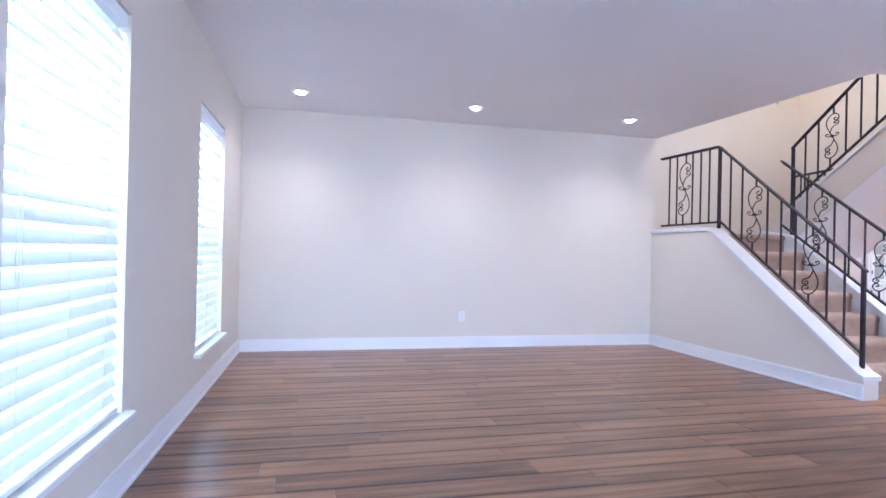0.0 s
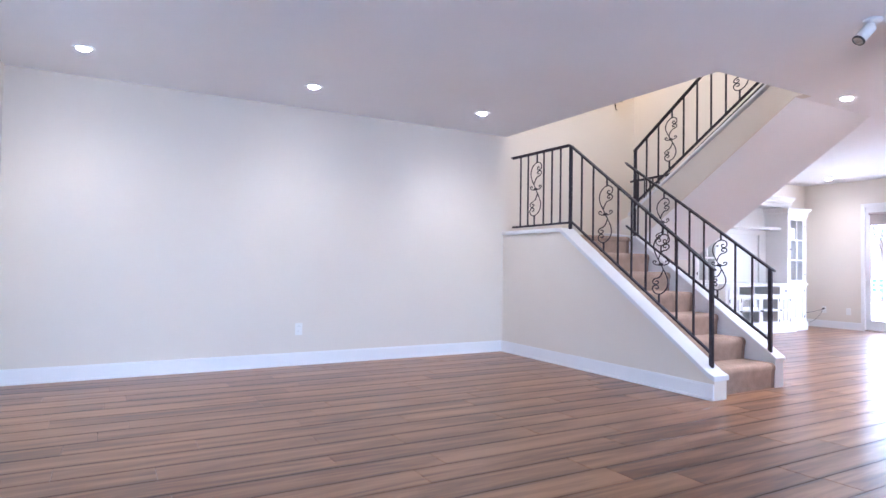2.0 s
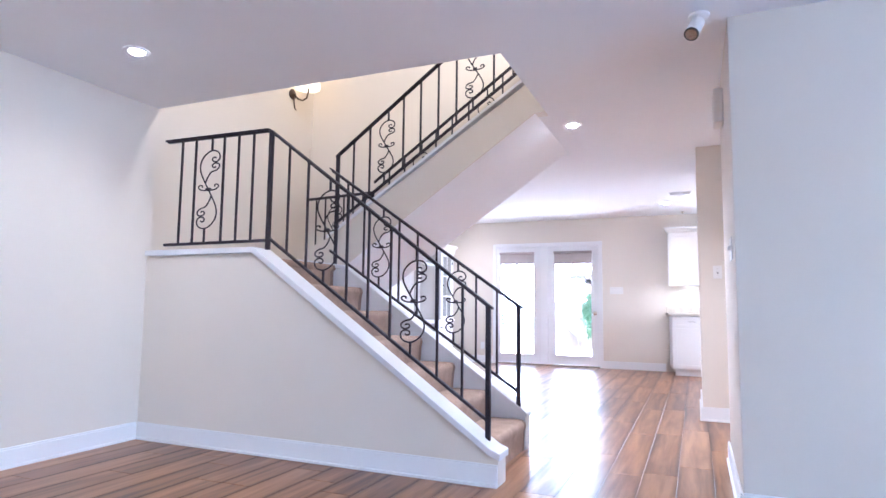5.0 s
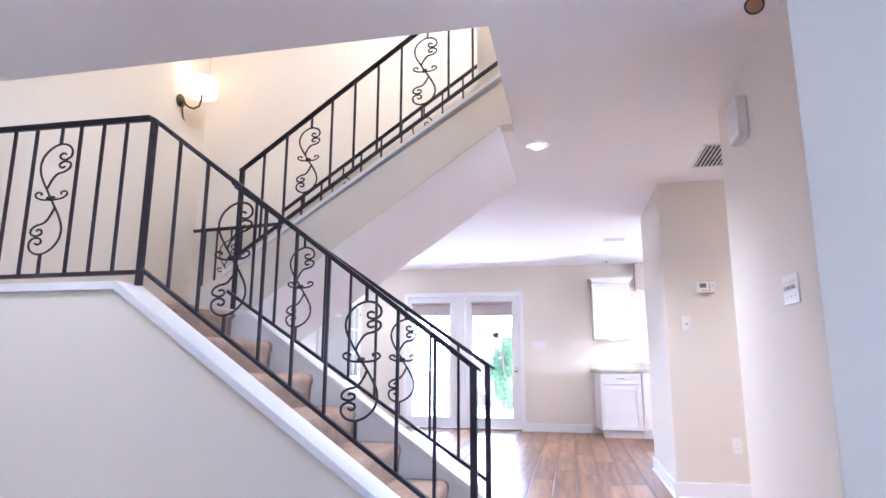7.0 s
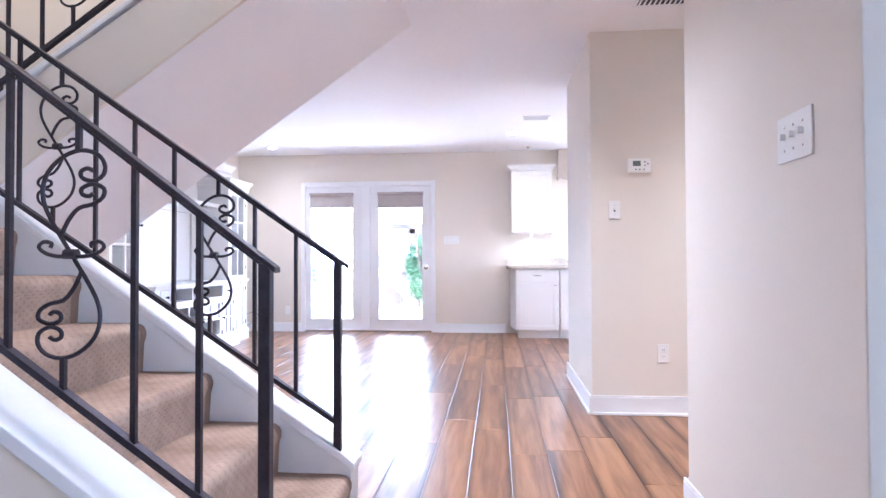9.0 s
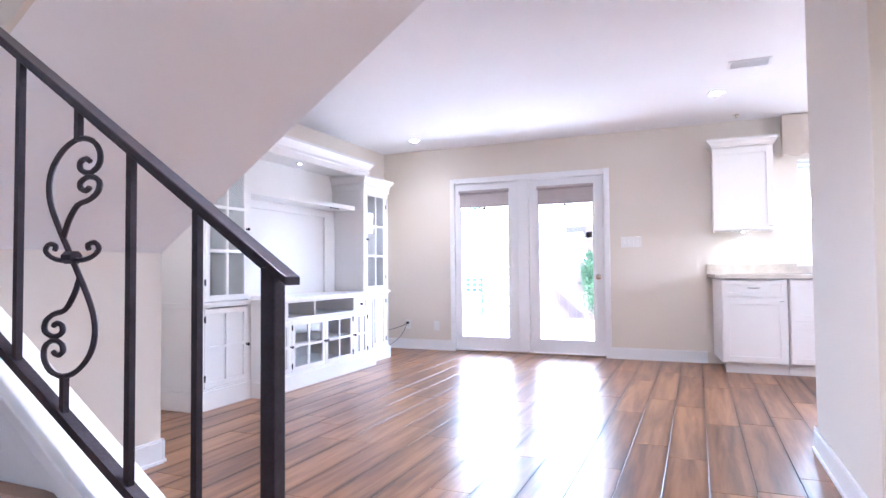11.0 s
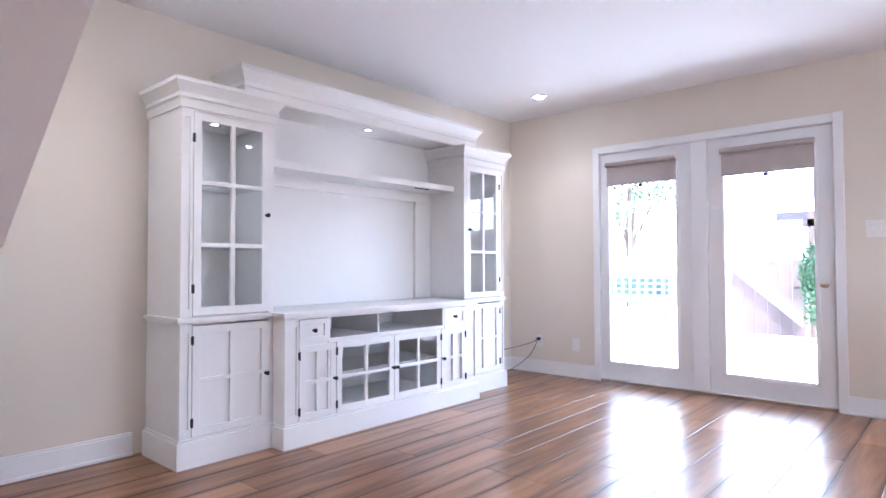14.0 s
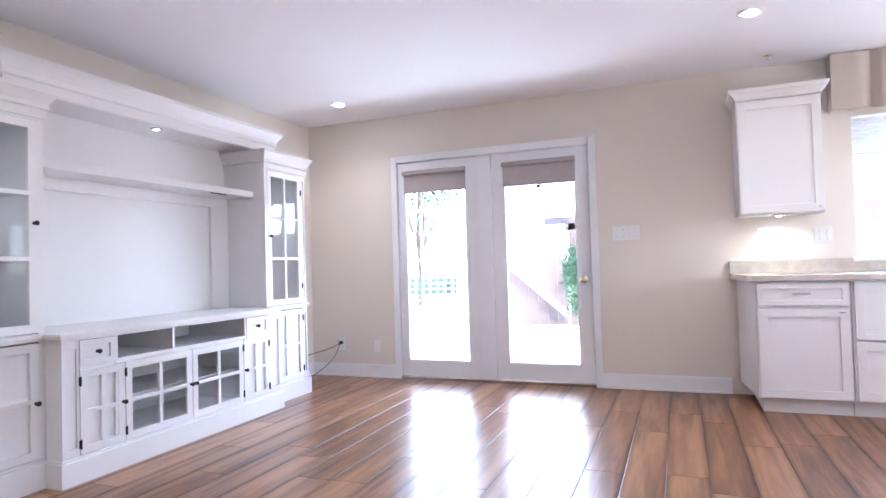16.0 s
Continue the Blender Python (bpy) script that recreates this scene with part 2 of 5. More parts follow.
# ---- helpers ----
def box(bm, x0, x1, y0, y1, z0, z1):
    x0, x1, y0, y1, z0, z1 = min(x0, x1), max(x0, x1), min(y0, y1), max(y0, y1), min(z0, z1), max(z0, z1)
    v = [bm.verts.new((x, y, z)) for z in (z0, z1) for x, y in ((x0, y0), (x1, y0), (x1, y1), (x0, y1))]
    for f in ((3, 2, 1, 0), (4, 5, 6, 7), (0, 1, 5, 4), (1, 2, 6, 5), (2, 3, 7, 6), (3, 0, 4, 7)):
        bm.faces.new([v[i] for i in f])
    return v


def prism(bm, pts, axis, a, b):
    """A closed polygon in the plane across an axis, drawn out from a to b."""
    def put(p, c):
        return {"x": (c, p[0], p[1]), "y": (p[0], c, p[1]), "z": (p[0], p[1], c)}[axis]
    lo, hi = [bm.verts.new(put(p, a)) for p in pts], [bm.verts.new(put(p, b)) for p in pts]
    n = len(pts)
    bm.faces.new(lo)
    bm.faces.new(list(reversed(hi)))
    for i in range(n):
        bm.faces.new((lo[i], hi[i], hi[(i + 1) % n], lo[(i + 1) % n]))


def tube(bm, pts, r, n=8, flat=1.0):
    """A bar of round section along points."""
    rings = []
    up0 = None
    for i, p in enumerate(pts):
        p = Vector(p)
        d = (Vector(pts[min(i + 1, len(pts) - 1)]) - Vector(pts[max(i - 1, 0)])).normalized()
        if up0 is None:
            up0 = Vector((1, 0, 0)) if abs(d.x) < 0.9 else Vector((0, 1, 0))
        u = (up0 - d * up0.dot(d)).normalized()
        w = d.cross(u)
        up0 = u
        rr = r if not callable(r) else r(i / (len(pts) - 1))
        rings.append([bm.verts.new(p + (u * math.cos(a) * flat + w * math.sin(a)) * rr) for a in (2 * math.pi * k / n + math.pi / n for k in range(n))])
    for a, b in zip(rings, rings[1:]):
        for k in range(n):
            bm.faces.new((a[k], a[(k + 1) % n], b[(k + 1) % n], b[k]))
    bm.faces.new(rings[0][::-1])
    bm.faces.new(rings[-1])


def lathe(bm, prof, centre, axis="z", n=20):
    """A turned shape from (radius, height) pairs."""
    cx, cy, cz = centre
    rings = []
    for r, h in prof:
        ring = []
        for k in range(n):
            a = 2 * math.pi * k / n
            u, w = r * math.cos(a), r * math.sin(a)
            ring.append(bm.verts.new({"z": (cx + u, cy + w, cz + h), "y": (cx + u, cy + h, cz + w), "x": (cx + h, cy + u, cz + w)}[axis]))
        rings.append(ring)
    for a, b in zip(rings, rings[1:]):
        for k in range(n):
            bm.faces.new((a[k], a[(k + 1) % n], b[(k + 1) % n], b[k]))
    bm.faces.new(rings[0][::-1])
    bm.faces.new(rings[-1])


def part(name, bm, mat, parent=None, label="", bevel=0.0, smooth=False):
    bmesh.ops.recalc_face_normals(bm, faces=bm.faces)
    if bevel:
        bmesh.ops.bevel(bm, geom=[e for e in bm.edges if len(e.link_faces) == 2 and e.calc_face_angle(0) > 0.4], offset=bevel, segments=2, affect="EDGES", clamp_overlap=True, profile=0.6)
    me = bpy.data.meshes.new(name)
    bm.to_mesh(me)
    bm.free()
    me.materials.append(mat)
    if smooth:
        for p in me.polygons:
            p.use_smooth = True
        me.set_sharp_from_angle(angle=radians(40))
    ob = new(name, me)
    if parent:
        ob.parent = parent
        ob.matrix_parent_inverse = parent.matrix_world.inverted()
    if label:
        ob["label"] = label
    return ob


def lattice(bm, us, vs, hole, d0, d1, axis):
    """A plate on a grid of lines us by vs, with holes where hole(i, j) says so, as one closed skin."""
    def put(u, v, d):
        return {"y": (u, d, v), "x": (d, u, v)}[axis]
    grid = {}
    def vert(i, j, s):
        if (i, j, s) not in grid:
            grid[i, j, s] = bm.verts.new(put(us[i], vs[j], (d0, d1)[s]))
        return grid[i, j, s]
    nu, nv = len(us) - 1, len(vs) - 1
    solid = {(i, j) for i in range(nu) for j in range(nv) if not hole(i, j)}
    for i, j in solid:
        for s in (0, 1):
            bm.faces.new([vert(a, b, s) for a, b in ((i, j), (i + 1, j), (i + 1, j + 1), (i, j + 1))])
        for (di, dj), (a, b) in (((-1, 0), ((i, j), (i, j + 1))), ((1, 0), ((i + 1, j), (i + 1, j + 1))), ((0, -1), ((i, j), (i + 1, j))), ((0, 1), ((i, j + 1), (i + 1, j + 1)))):
            if (i + di, j + dj) not in solid:
                bm.faces.new((vert(*a, 0), vert(*b, 0), vert(*b, 1), vert(*a, 1)))


def each(name, mat, lst, parent, label="", bevel=0.0):
    for b in lst:
        boxes(name, mat, [b], parent, label, bevel)


def thing(name, label, category, at=(0, 0, 0), group="", kind=""):
    ob = new(name)
    ob.location = at
    ob.matrix_world = Matrix.Translation(at)
    ob.empty_display_size = 0.1
    return tagged(ob, label, category, group, kind)


def boxes(name, mat, lst, parent=None, label="", bevel=0.0):
    bm = bmesh.new()
    for b in lst:
        box(bm, *b)
    return part(name, bm, mat, parent, label, bevel)


def structure(name, mat, lst, label="", category="wall", bevel=0.0):
    ob = boxes(name, mat, lst, None, "", bevel)
    return tagged(ob, label, category, kind="structure")


# ---- plan ----
H = 2.44
XW, YB, YF, XD = -0.49, 6.50, 6.95, 11.0
SKEW = 0.052
XS, XO, FZ = 4.22, 6.60, -0.022
XG, YP = 4.225, 2.56
UP = 5.1
WIN = ((2.02, 3.01, 0.31, 2.0), (4.47, 5.46, 0.31, 2.0))
# the window wall stands a few degrees out of square
WEST = Matrix.Translation((XW, YB, 0)) @ Matrix.Rotation(-math.atan(SKEW), 4, "Z") @ Matrix.Translation((-XW, -YB, 0))


def wall_with_holes(name, axis, c0, c1, a0, a1, z0, z1, holes, mat, label):
    """A wall across an axis from c0 to c1, from a0 to a1 along, with holes (a, b, z, z)."""
    out = []
    def add(a, b, z, zz):
        if b - a > 1e-4 and zz - z > 1e-4:
            out.append((c0, c1, a, b, z, zz) if axis == "x" else (a, b, c0, c1, z, zz))
    at = a0
    for a, b, z, zz in sorted(holes):
        add(at, a, z0, z1)
        add(a, b, z0, z)
        add(a, b, zz, z1)
        at = b
    add(at, a1, z0, z1)
    return structure(name, mat, out, label)


DOORHOLE = (4.205, 5.985, FZ, 2.01)
KWIN = (1.25, 2.36, 0.99, 2.0)
wall_with_holes("wall_west", "x", XW - 0.2, XW, -3.25, YB + 0.2, FZ, H, WIN, M_WALL, "cream painted wall with blind-covered windows").matrix_world = WEST
wall_with_holes("wall_east", "x", XD, XD + 0.2, 0.0, YF + 0.2, FZ, H, (DOORHOLE, KWIN), M_WALL, "cream painted wall with patio door and kitchen window")
structure("wall_north_living", M_WALL, [(XW - 0.06, XS + 0.0, YB, YB + 0.2, FZ, UP)], "plain cream painted wall behind the empty room")
structure("wall_north_stairs", M_WALL, [(XS, XO + 0.1, 6.80, 7.0, 0, UP)], "cream painted stairwell wall")
structure("wall_north_family", M_WALL, [(XO + 0.1, XD, YF, YF + 0.2, FZ, H)], "plain cream painted wall behind the media cabinet")
# unseen wall; its opening is added to let fill light into the living room
wall_with_holes("wall_south", "y", -3.2, -3.0, XW - 0.48, XG, FZ, H, ((0.2, 3.4, 0.3, 2.1),), M_WALL, "unseen cream wall with an opening added for a fill lamp")
structure("wall_divider", M_WALL, [(XG, 5.38, -3.2, YP, FZ, H)], "painted partition wall between living room and hall", bevel=0.004)
structure("wall_hall_block", M_WALL, [(6.82, 8.05, 0.0, 2.71, FZ, H)], "cream painted wall block holding the thermostat", bevel=0.004)
structure("wall_hall_end", M_WALL, [(5.38, 6.82, -0.6, -0.4, FZ, H)], "plain wall at the end of the short hall")
# out of view; the opening is added to hold the kitchen fill lamp
wall_with_holes("wall_kitchen_south", "y", -0.2, 0.0, 8.05, XD, FZ, H, ((8.5, 10.3, 0.95, 2.1),), M_WALL, "unseen kitchen wall with an opening added for a fill lamp")
# unseen slabs, added to keep direct sun off the floors
structure("eaves", M_TRIM, [(XW - 1.3, XG + 0.3, -5.6, -3.2, H + 0.05, H + 0.2), (8.0, XD + 0.4, -2.4, -0.2, H + 0.05, H + 0.2)], "unseen overhang slabs added to block sun from the south openings", "eaves")
structure("wall_under_landing", M_WALL, [(5.22, XO, 5.848, 5.95, FZ, 1.19), (XO - 0.1, XO, 5.95, 6.80, FZ, 1.06), (XO + 0.0005, XO + 0.1, 6.80, YF, FZ, H)], "painted wall under the stair landing")

# ---- ceilings ----
structure("ceiling", M_CEIL, [
    (XW - 0.6, XS, -3.0, YB, H, H + 0.3), (XS, XD, 0.0, 3.76, H, H + 0.3), (XS, XD, -0.6, 0.0, H, H + 0.3), (XO, XD, 3.76, YF, H, H + 0.3)],
    "smooth white painted ceiling", "ceiling")
structure("stairwell_wall_upper", M_WALL, [
    (XO, XO + 0.12, 3.6, 6.8, H + 0.301, UP), (XS - 0.12, XS, 3.6, YB, H + 0.301, UP), (5.40, 5.52, 3.62, 3.99, H + 0.301, UP)], "cream upper stairwell walls")
structure("upper_wall_south", M_WALL, [(XS, XO, 2.3, 2.42, H + 0.301, UP), (XS - 0.12, XS, 2.42, 3.6, H + 0.301, UP), (XO, XO + 0.12, 2.42, 3.6, H + 0.301, UP)], "cream upstairs wall")
structure("ceiling_upper", M_CEIL, [(XS - 0.12, XO + 0.12, 2.3, YF, UP + 0.001, UP + 0.1)], "white upstairs ceiling", "ceiling")

# ---- stairs ----
RISE, RUN, Y1 = 0.183, 0.265, 3.86
SA = RISE / RUN
LZ = 7 * RISE
YL = Y1 + 6 * RUN


def stair_profile(n, y1, z1, sgn):
    """Treads and risers with a rounded, carpeted nosing, as (y, z)."""
    pts = []
    for k in range(n):
        y, z = y1 + sgn * k * RUN, z1 + k * RISE
        pts += [(y, z), (y, z + RISE - 0.05), (y - sgn * 0.018, z + RISE - 0.035), (y - sgn * 0.024, z + RISE - 0.015), (y - sgn * 0.012, z + RISE), (y + sgn * 0.02, z + RISE)]
    return pts


def under(y):
    return 1.058 + 0.689 * (5.848 - y)


stair = thing("staircase", "beige carpeted staircase with two flights and a landing", "staircase", (4.7, 3.9, 0))
for k in range(6):
    bm = bmesh.new()
    y, z = Y1 + k * RUN, k * RISE
    b0 = FZ if k == 0 else z
    prism(bm, [(y, b0), (y - 0.006, z + RISE - 0.075), (y - 0.014, z + RISE - 0.05), (y - 0.014, z + RISE - 0.03), (y - 0.006, z + RISE - 0.013), (y + 0.010, z + RISE - 0.003), (y + 0.035, z + RISE), (y + RUN + 0.002, z + RISE), (y + RUN + 0.002, b0)], "x", XS + 0.1105, 5.0845)
    part("step", bm, M_CARPET, stair, "beige carpeted step", smooth=True)
bm = bmesh.new()
prism(bm, [(YL, LZ - RISE), (YL, LZ - 0.055), (YL - 0.02, LZ - 0.04), (YL - 0.026, LZ - 0.02), (YL - 0.014, LZ - 0.003), (YL + 0.01, LZ), (6.799, LZ), (6.799, LZ - RISE)], "x", XS + 0.1105, 5.2705)
box(bm, 5.271, XO - 0.001, 5.86, 6.799, LZ - 0.12, LZ)
box(bm, 5.4605, XO - 0.001, 5.655, 5.8595, LZ - 0.05, LZ)
part("landing", bm, M_CARPET, stair, "beige carpeted landing")
YU = 5.66
for k in range(8):
    bm = bmesh.new()
    y, z = YU - k * RUN, LZ + k * RISE
    y2 = y - RUN - 0.002
    u2 = under(y2) + 0.03
    prism(bm, [(y, z), (y, z + RISE - 0.055), (y + 0.02, z + RISE - 0.04), (y + 0.026, z + RISE - 0.02), (y + 0.014, z + RISE - 0.003), (y - 0.01, z + RISE), (y2, z + RISE), (y2, min(u2, z + RISE - 0.02)), (y, z - 0.03)], "x", 5.4605, XO - 0.0005)
    part("step", bm, M_CARPET, stair, "beige carpeted step", smooth=True)

# curbs and soffit
CA = 0.18
bm = bmesh.new()
yk = 5.49
prism(bm, [(3.76, FZ), (YB, FZ), (YB, 1.30), (yk, 1.30), (3.80, 0.14), (3.76, 0.12)], "x", XS - 0.03, XS + 0.11)
tagged(part("half_wall_outer", bm, M_WALL), "painted half wall along the lower stair flight", "wall", kind="structure")
bm = bmesh.new()
prism(bm, [(3.745, 0.122), (3.745, 0.16), (3.80, 0.182), (yk, 1.342), (YB, 1.342), (YB, 1.302), (yk + 0.01, 1.302), (3.80, 0.142)], "x", XS - 0.052, XS + 0.12)
tagged(part("half_wall_cap", bm, M_CAP, bevel=0.004), "white painted cap on the stair half wall", "trim", kind="structure")
bm = bmesh.new()
prism(bm, [(3.85, FZ), (YL + 0.35, FZ), (YL + 0.35, 1.30), (5.35, 1.24), (3.87, 0.218), (3.85, 0.20)], "x", 5.085, 5.198)
tagged(part("half_wall_inner", bm, M_CAP), "low white curb wall on the inner side of the stairs", "wall", kind="structure")
bm = bmesh.new()
prism(bm, [(3.835, 0.20), (3.835, 0.225), (3.86, 0.245), (5.35, 1.275), (YL + 0.352, 1.335), (YL + 0.352, 1.302), (5.35, 1.242), (3.86, 0.212)], "x", 5.073, 5.210)
tagged(part("curb_cap_inner", bm, M_CAP, bevel=0.004), "white cap on the inner stair curb", "trim", kind="structure")


bm = bmesh.new()
ytop = 5.848 - (H - 1.058) / 0.689
prism(bm, [(5.848, 1.058), (ytop, H), (ytop, H + 0.06), (5.848, 1.058 + 0.06)], "x", 5.36, XO)
tagged(part("stair_soffit", bm, M_CEIL), "white sloped underside of the upper stair flight", "ceiling", kind="structure")
bm = bmesh.new()
prism(bm, [(5.90, 1.03), (5.848, 1.061), (ytop, H), (3.76, H + 0.002), (3.76, H + 0.33), (5.70, 1.53), (5.90, 1.45)], "x", 5.34, 5.46)
tagged(part("stringer_upper", bm, M_WALL), "painted stringer of the upper flight", "wall", kind="structure")
bm = bmesh.new()
prism(bm, [(3.80, H + 0.345), (5.70, 1.532), (5.70, 1.562), (3.80, H + 0.375)], "x", 5.33, 5.47)
tagged(part("stringer_cap", bm, M_TRIM, bevel=0.004), "white cap on the upper stair stringer", "trim", kind="structure")
bm = bmesh.new()
prism(bm, [(5.84, 1.085), (6.7995, 1.085), (6.7995, H + 0.3), (ytop + 0.01, H + 0.3), (ytop + 0.01, H + 0.02)], "x", XO - 0.03, XO - 0.0003)
tagged(part("wall_stair_outer", bm, M_WALL), "painted wall beside the upper flight", "wall", kind="structure")
structure("ceiling_soffit_edge", M_CEIL, [(5.4605, XO - 0.001, 3.7605, ytop + 0.012, H + 0.0, H + 0.03)], "white ceiling strip over the stairs", "ceiling")
structure("wall_stair_side", M_WALL, [(XO + 0.0005, XO + 0.1, ytop, 6.7995, H + 0.3005, H + 0.3009)], "painted wall edge beside the upper flight")

# ---- skirting ----
def baseboard(runs, turned=None):
    bm = bmesh.new()
    for x0, x1, y0, y1 in runs:
        box(bm, x0, x1, y0, y1, FZ, 0.088)
        if x1 - x0 > y1 - y0:
            box(bm, x0, x1, y0 - 0.011, y1 + 0.011, FZ, FZ + 0.017)
            box(bm, x0, x1, y0 + (0.004), y1 - 0.001, 0.088, 0.100)
        else:
            box(bm, x0 - 0.011, x1 + 0.011, y0, y1, FZ, FZ + 0.017)
            box(bm, x0 + 0.001, x1 - 0.004, y0, y1, 0.088, 0.100)
    ob = tagged(part("baseboard", bm, M_TRIM, bevel=0.003), "white painted baseboard", "baseboard", kind="structure")
    if turned:
        ob.matrix_world = turned


B = 0.016
baseboard([(XW + B, XS - 0.03 - B, YB - B, YB), (XS - 0.03 - B, XS - 0.03, 3.76, YB - B), (XG - B, XG, -3, YP), (XG - B, 5.38 + B, YP, YP + B),
           (5.38, 5.38 + B, -0.4, YP), (6.82 - B, 6.82, -0.4, 2.71), (6.82 - B, 8.05 + B, 2.71, 2.71 + B), (8.05, 8.05 + B, 0, 2.71),
           (XO, 7.42, YF - B, YF), (10.27, XD - B, YF - B, YF), (XD - B, XD, 6.035, YF), (XD - B, XD, 3.20, 4.15), (5.23, XO, 5.848 - B, 5.848), (XO, XO + B, 5.848 - B, YF - B)])

baseboard([(XW, XW + B, -3.05, YB - B)], WEST)

# ---- windows with blinds ----
def window(no, y0, y1, z0, z1):
    w = thing(f"window_{no}", "tall white framed window behind closed white slatted blinds", "window", (XW, (y0 + y1) / 2, z0), "windows of the empty room", "structure")
    x = XW - 0.13
    boxes("window_frame", M_TRIM, [(x, x + 0.05, y0, y0 + 0.05, z0, z1), (x, x + 0.05, y1 - 0.05, y1, z0, z1), (x, x + 0.05, y0 + 0.05, y1 - 0.05, z0, z0 + 0.05),
                                   (x, x + 0.05, y0 + 0.05, y1 - 0.05, z1 - 0.05, z1), (x, x + 0.05, y0 + 0.05, y1 - 0.05, (z0 + z1) / 2 - 0.025, (z0 + z1) / 2 + 0.025)], w, bevel=0.003)
    boxes("window_sill", M_TRIM, [(XW - 0.08, XW + 0.045, y0 - 0.05, y1 + 0.05, z0 - 0.03, z0 - 0.001)], w, bevel=0.006)
    p = boxes("pane", M_GLASS, [(x + 0.02, x + 0.026, y0 + 0.05, y1 - 0.05, z0 + 0.05, z1 - 0.05)], w)
    p.visible_shadow = False
    boxes("insect_screen", M_SCREEN, [(x - 0.006, x - 0.004, y0 + 0.05, y1 - 0.05, z0 + 0.05, (z0 + z1) / 2)], w, "grey mesh insect screen")
    b = thing("window_blind", "closed white horizontal slatted blind glowing with daylight", "blind", (XW - 0.03, (y0 + y1) / 2, z1), "blinds of the empty room")
    boxes("headrail", M_BLIND, [(XW - 0.07, XW - 0.01, y0 + 0.01, y1 - 0.01, z1 - 0.06, z1 - 0.005)], b, bevel=0.004)
    boxes("bottom_rail", M_BLIND, [(XW - 0.055, XW - 0.015, y0 + 0.012, y1 - 0.012, z0 + 0.01, z0 + 0.03)], b, bevel=0.003)
    n = 24
    me = None
    for k in range(n):
        z = z0 + 0.05 + (k + 0.5) * (z1 - z0 - 0.11) / n
        if me is None:
            bm = bmesh.new()
            prism(bm, [(-0.016, 0.033), (-0.013, 0.0345), (0.001, 0.010), (0.014, -0.028), (0.0115, -0.0305), (-0.003, 0.006)], "y", -(y1 - y0) / 2 + 0.014, (y1 - y0) / 2 - 0.014)
            s = part("slat", bm, M_BLIND, b)
            me = s.data
        else:
            s = new("slat", me)
            s.parent = b
            s.matrix_parent_inverse = b.matrix_world.inverted()
        s.matrix_world = Matrix.Translation((XW - 0.038, (y0 + y1) / 2, z))
    for yy in (y0 + 0.15, (y0 + y1) / 2, y1 - 0.15):
        boxes("ladder_cord", M_BLIND, [(XW - 0.027, XW - 0.0255, yy - 0.001, yy + 0.001, z0 + 0.03, z1 - 0.06)], b)
    bm = bmesh.new()
    tube(bm, [(XW - 0.006, y0 + 0.07, z1 - 0.05), (XW + 0.004, y0 + 0.072, z1 - 0.5), (XW + 0.002, y0 + 0.068, z0 + 0.62), (XW + 0.006, y0 + 0.085, z0 + 0.56), (XW + 0.004, y0 + 0.10, z0 + 0.62), (XW + 0.002, y0 + 0.09, z1 - 0.06)], 0.0015, 5)
    part("pull_cord", bm, M_BLIND, b)
    w.matrix_world, b.matrix_world = WEST @ w.matrix_world, WEST @ b.matrix_world


for i, wd in enumerate(WIN):
    window(i + 1, *wd)
    area("daylight_" + str(i + 1), WEST @ look((XW - 0.45, (wd[0] + wd[1]) / 2, (wd[2] + wd[3]) / 2), (XW + 2, (wd[0] + wd[1]) / 2, (wd[2] + wd[3]) / 2 + 0.5)), wd[1] - wd[0], wd[3] - wd[2], WIN_LIGHT * (wd[1] - wd[0]), (0.90, 0.97, 1.0))

# ---- recessed lamps ----
def downlight(x, y, z=H, r=0.064, energy=CAN_LIGHT, color=(1.0, 0.88, 0.74), name="recessed_light", lens=None):
    t = thing(name, "lit round recessed ceiling light with white trim", "ceiling light", (x, y, z), "recessed ceiling lights")
    bm = bmesh.new()
    lathe(bm, [(r + 0.012, 0.0), (r + 0.012, -0.004), (r, -0.008), (r - 0.020, -0.004), (r - 0.020, 0.0)], (x, y, z - 0.0005))
    part("trim_ring", bm, M_TRIM, t, smooth=True)
    bm = bmesh.new()
    lathe(bm, [(r - 0.021, 0.0), (r - 0.022, -0.006), (r * 0.5, -0.014), (r * 0.25, -0.018), (0.004, -0.019)], (x, y, z - 0.0015))
    part("lens", bm, lens or M_LED, t, "glowing white lens", smooth=True)
    la = new("can_lamp", bpy.data.lights.new("can_lamp", "SPOT"))
    la.data.energy, la.data.color, la.data.spot_size, la.data.spot_blend, la.data.shadow_soft_size = energy * 6, color, radians(140), 1.0, r
    la.matrix_world = look((x, y, z - 0.035), (x, y, 0))


# the last one is unseen, added where a bright wall suggests a lamp
for x, y, e in ((0.06, 5.75, 0.8), (1.72, 5.77, 0.85), (3.40, 5.75, 0.95), (5.75, 3.63, 4.2), (10.41, 6.23, 0.8), (9.84, 3.10, 1.0), (7.05, 6.15, 0.9)):
    downlight(x, y, energy=CAN_LIGHT * e, color=(1.0, 0.92, 0.82) if e > 4 else (1.0, 0.88, 0.74))

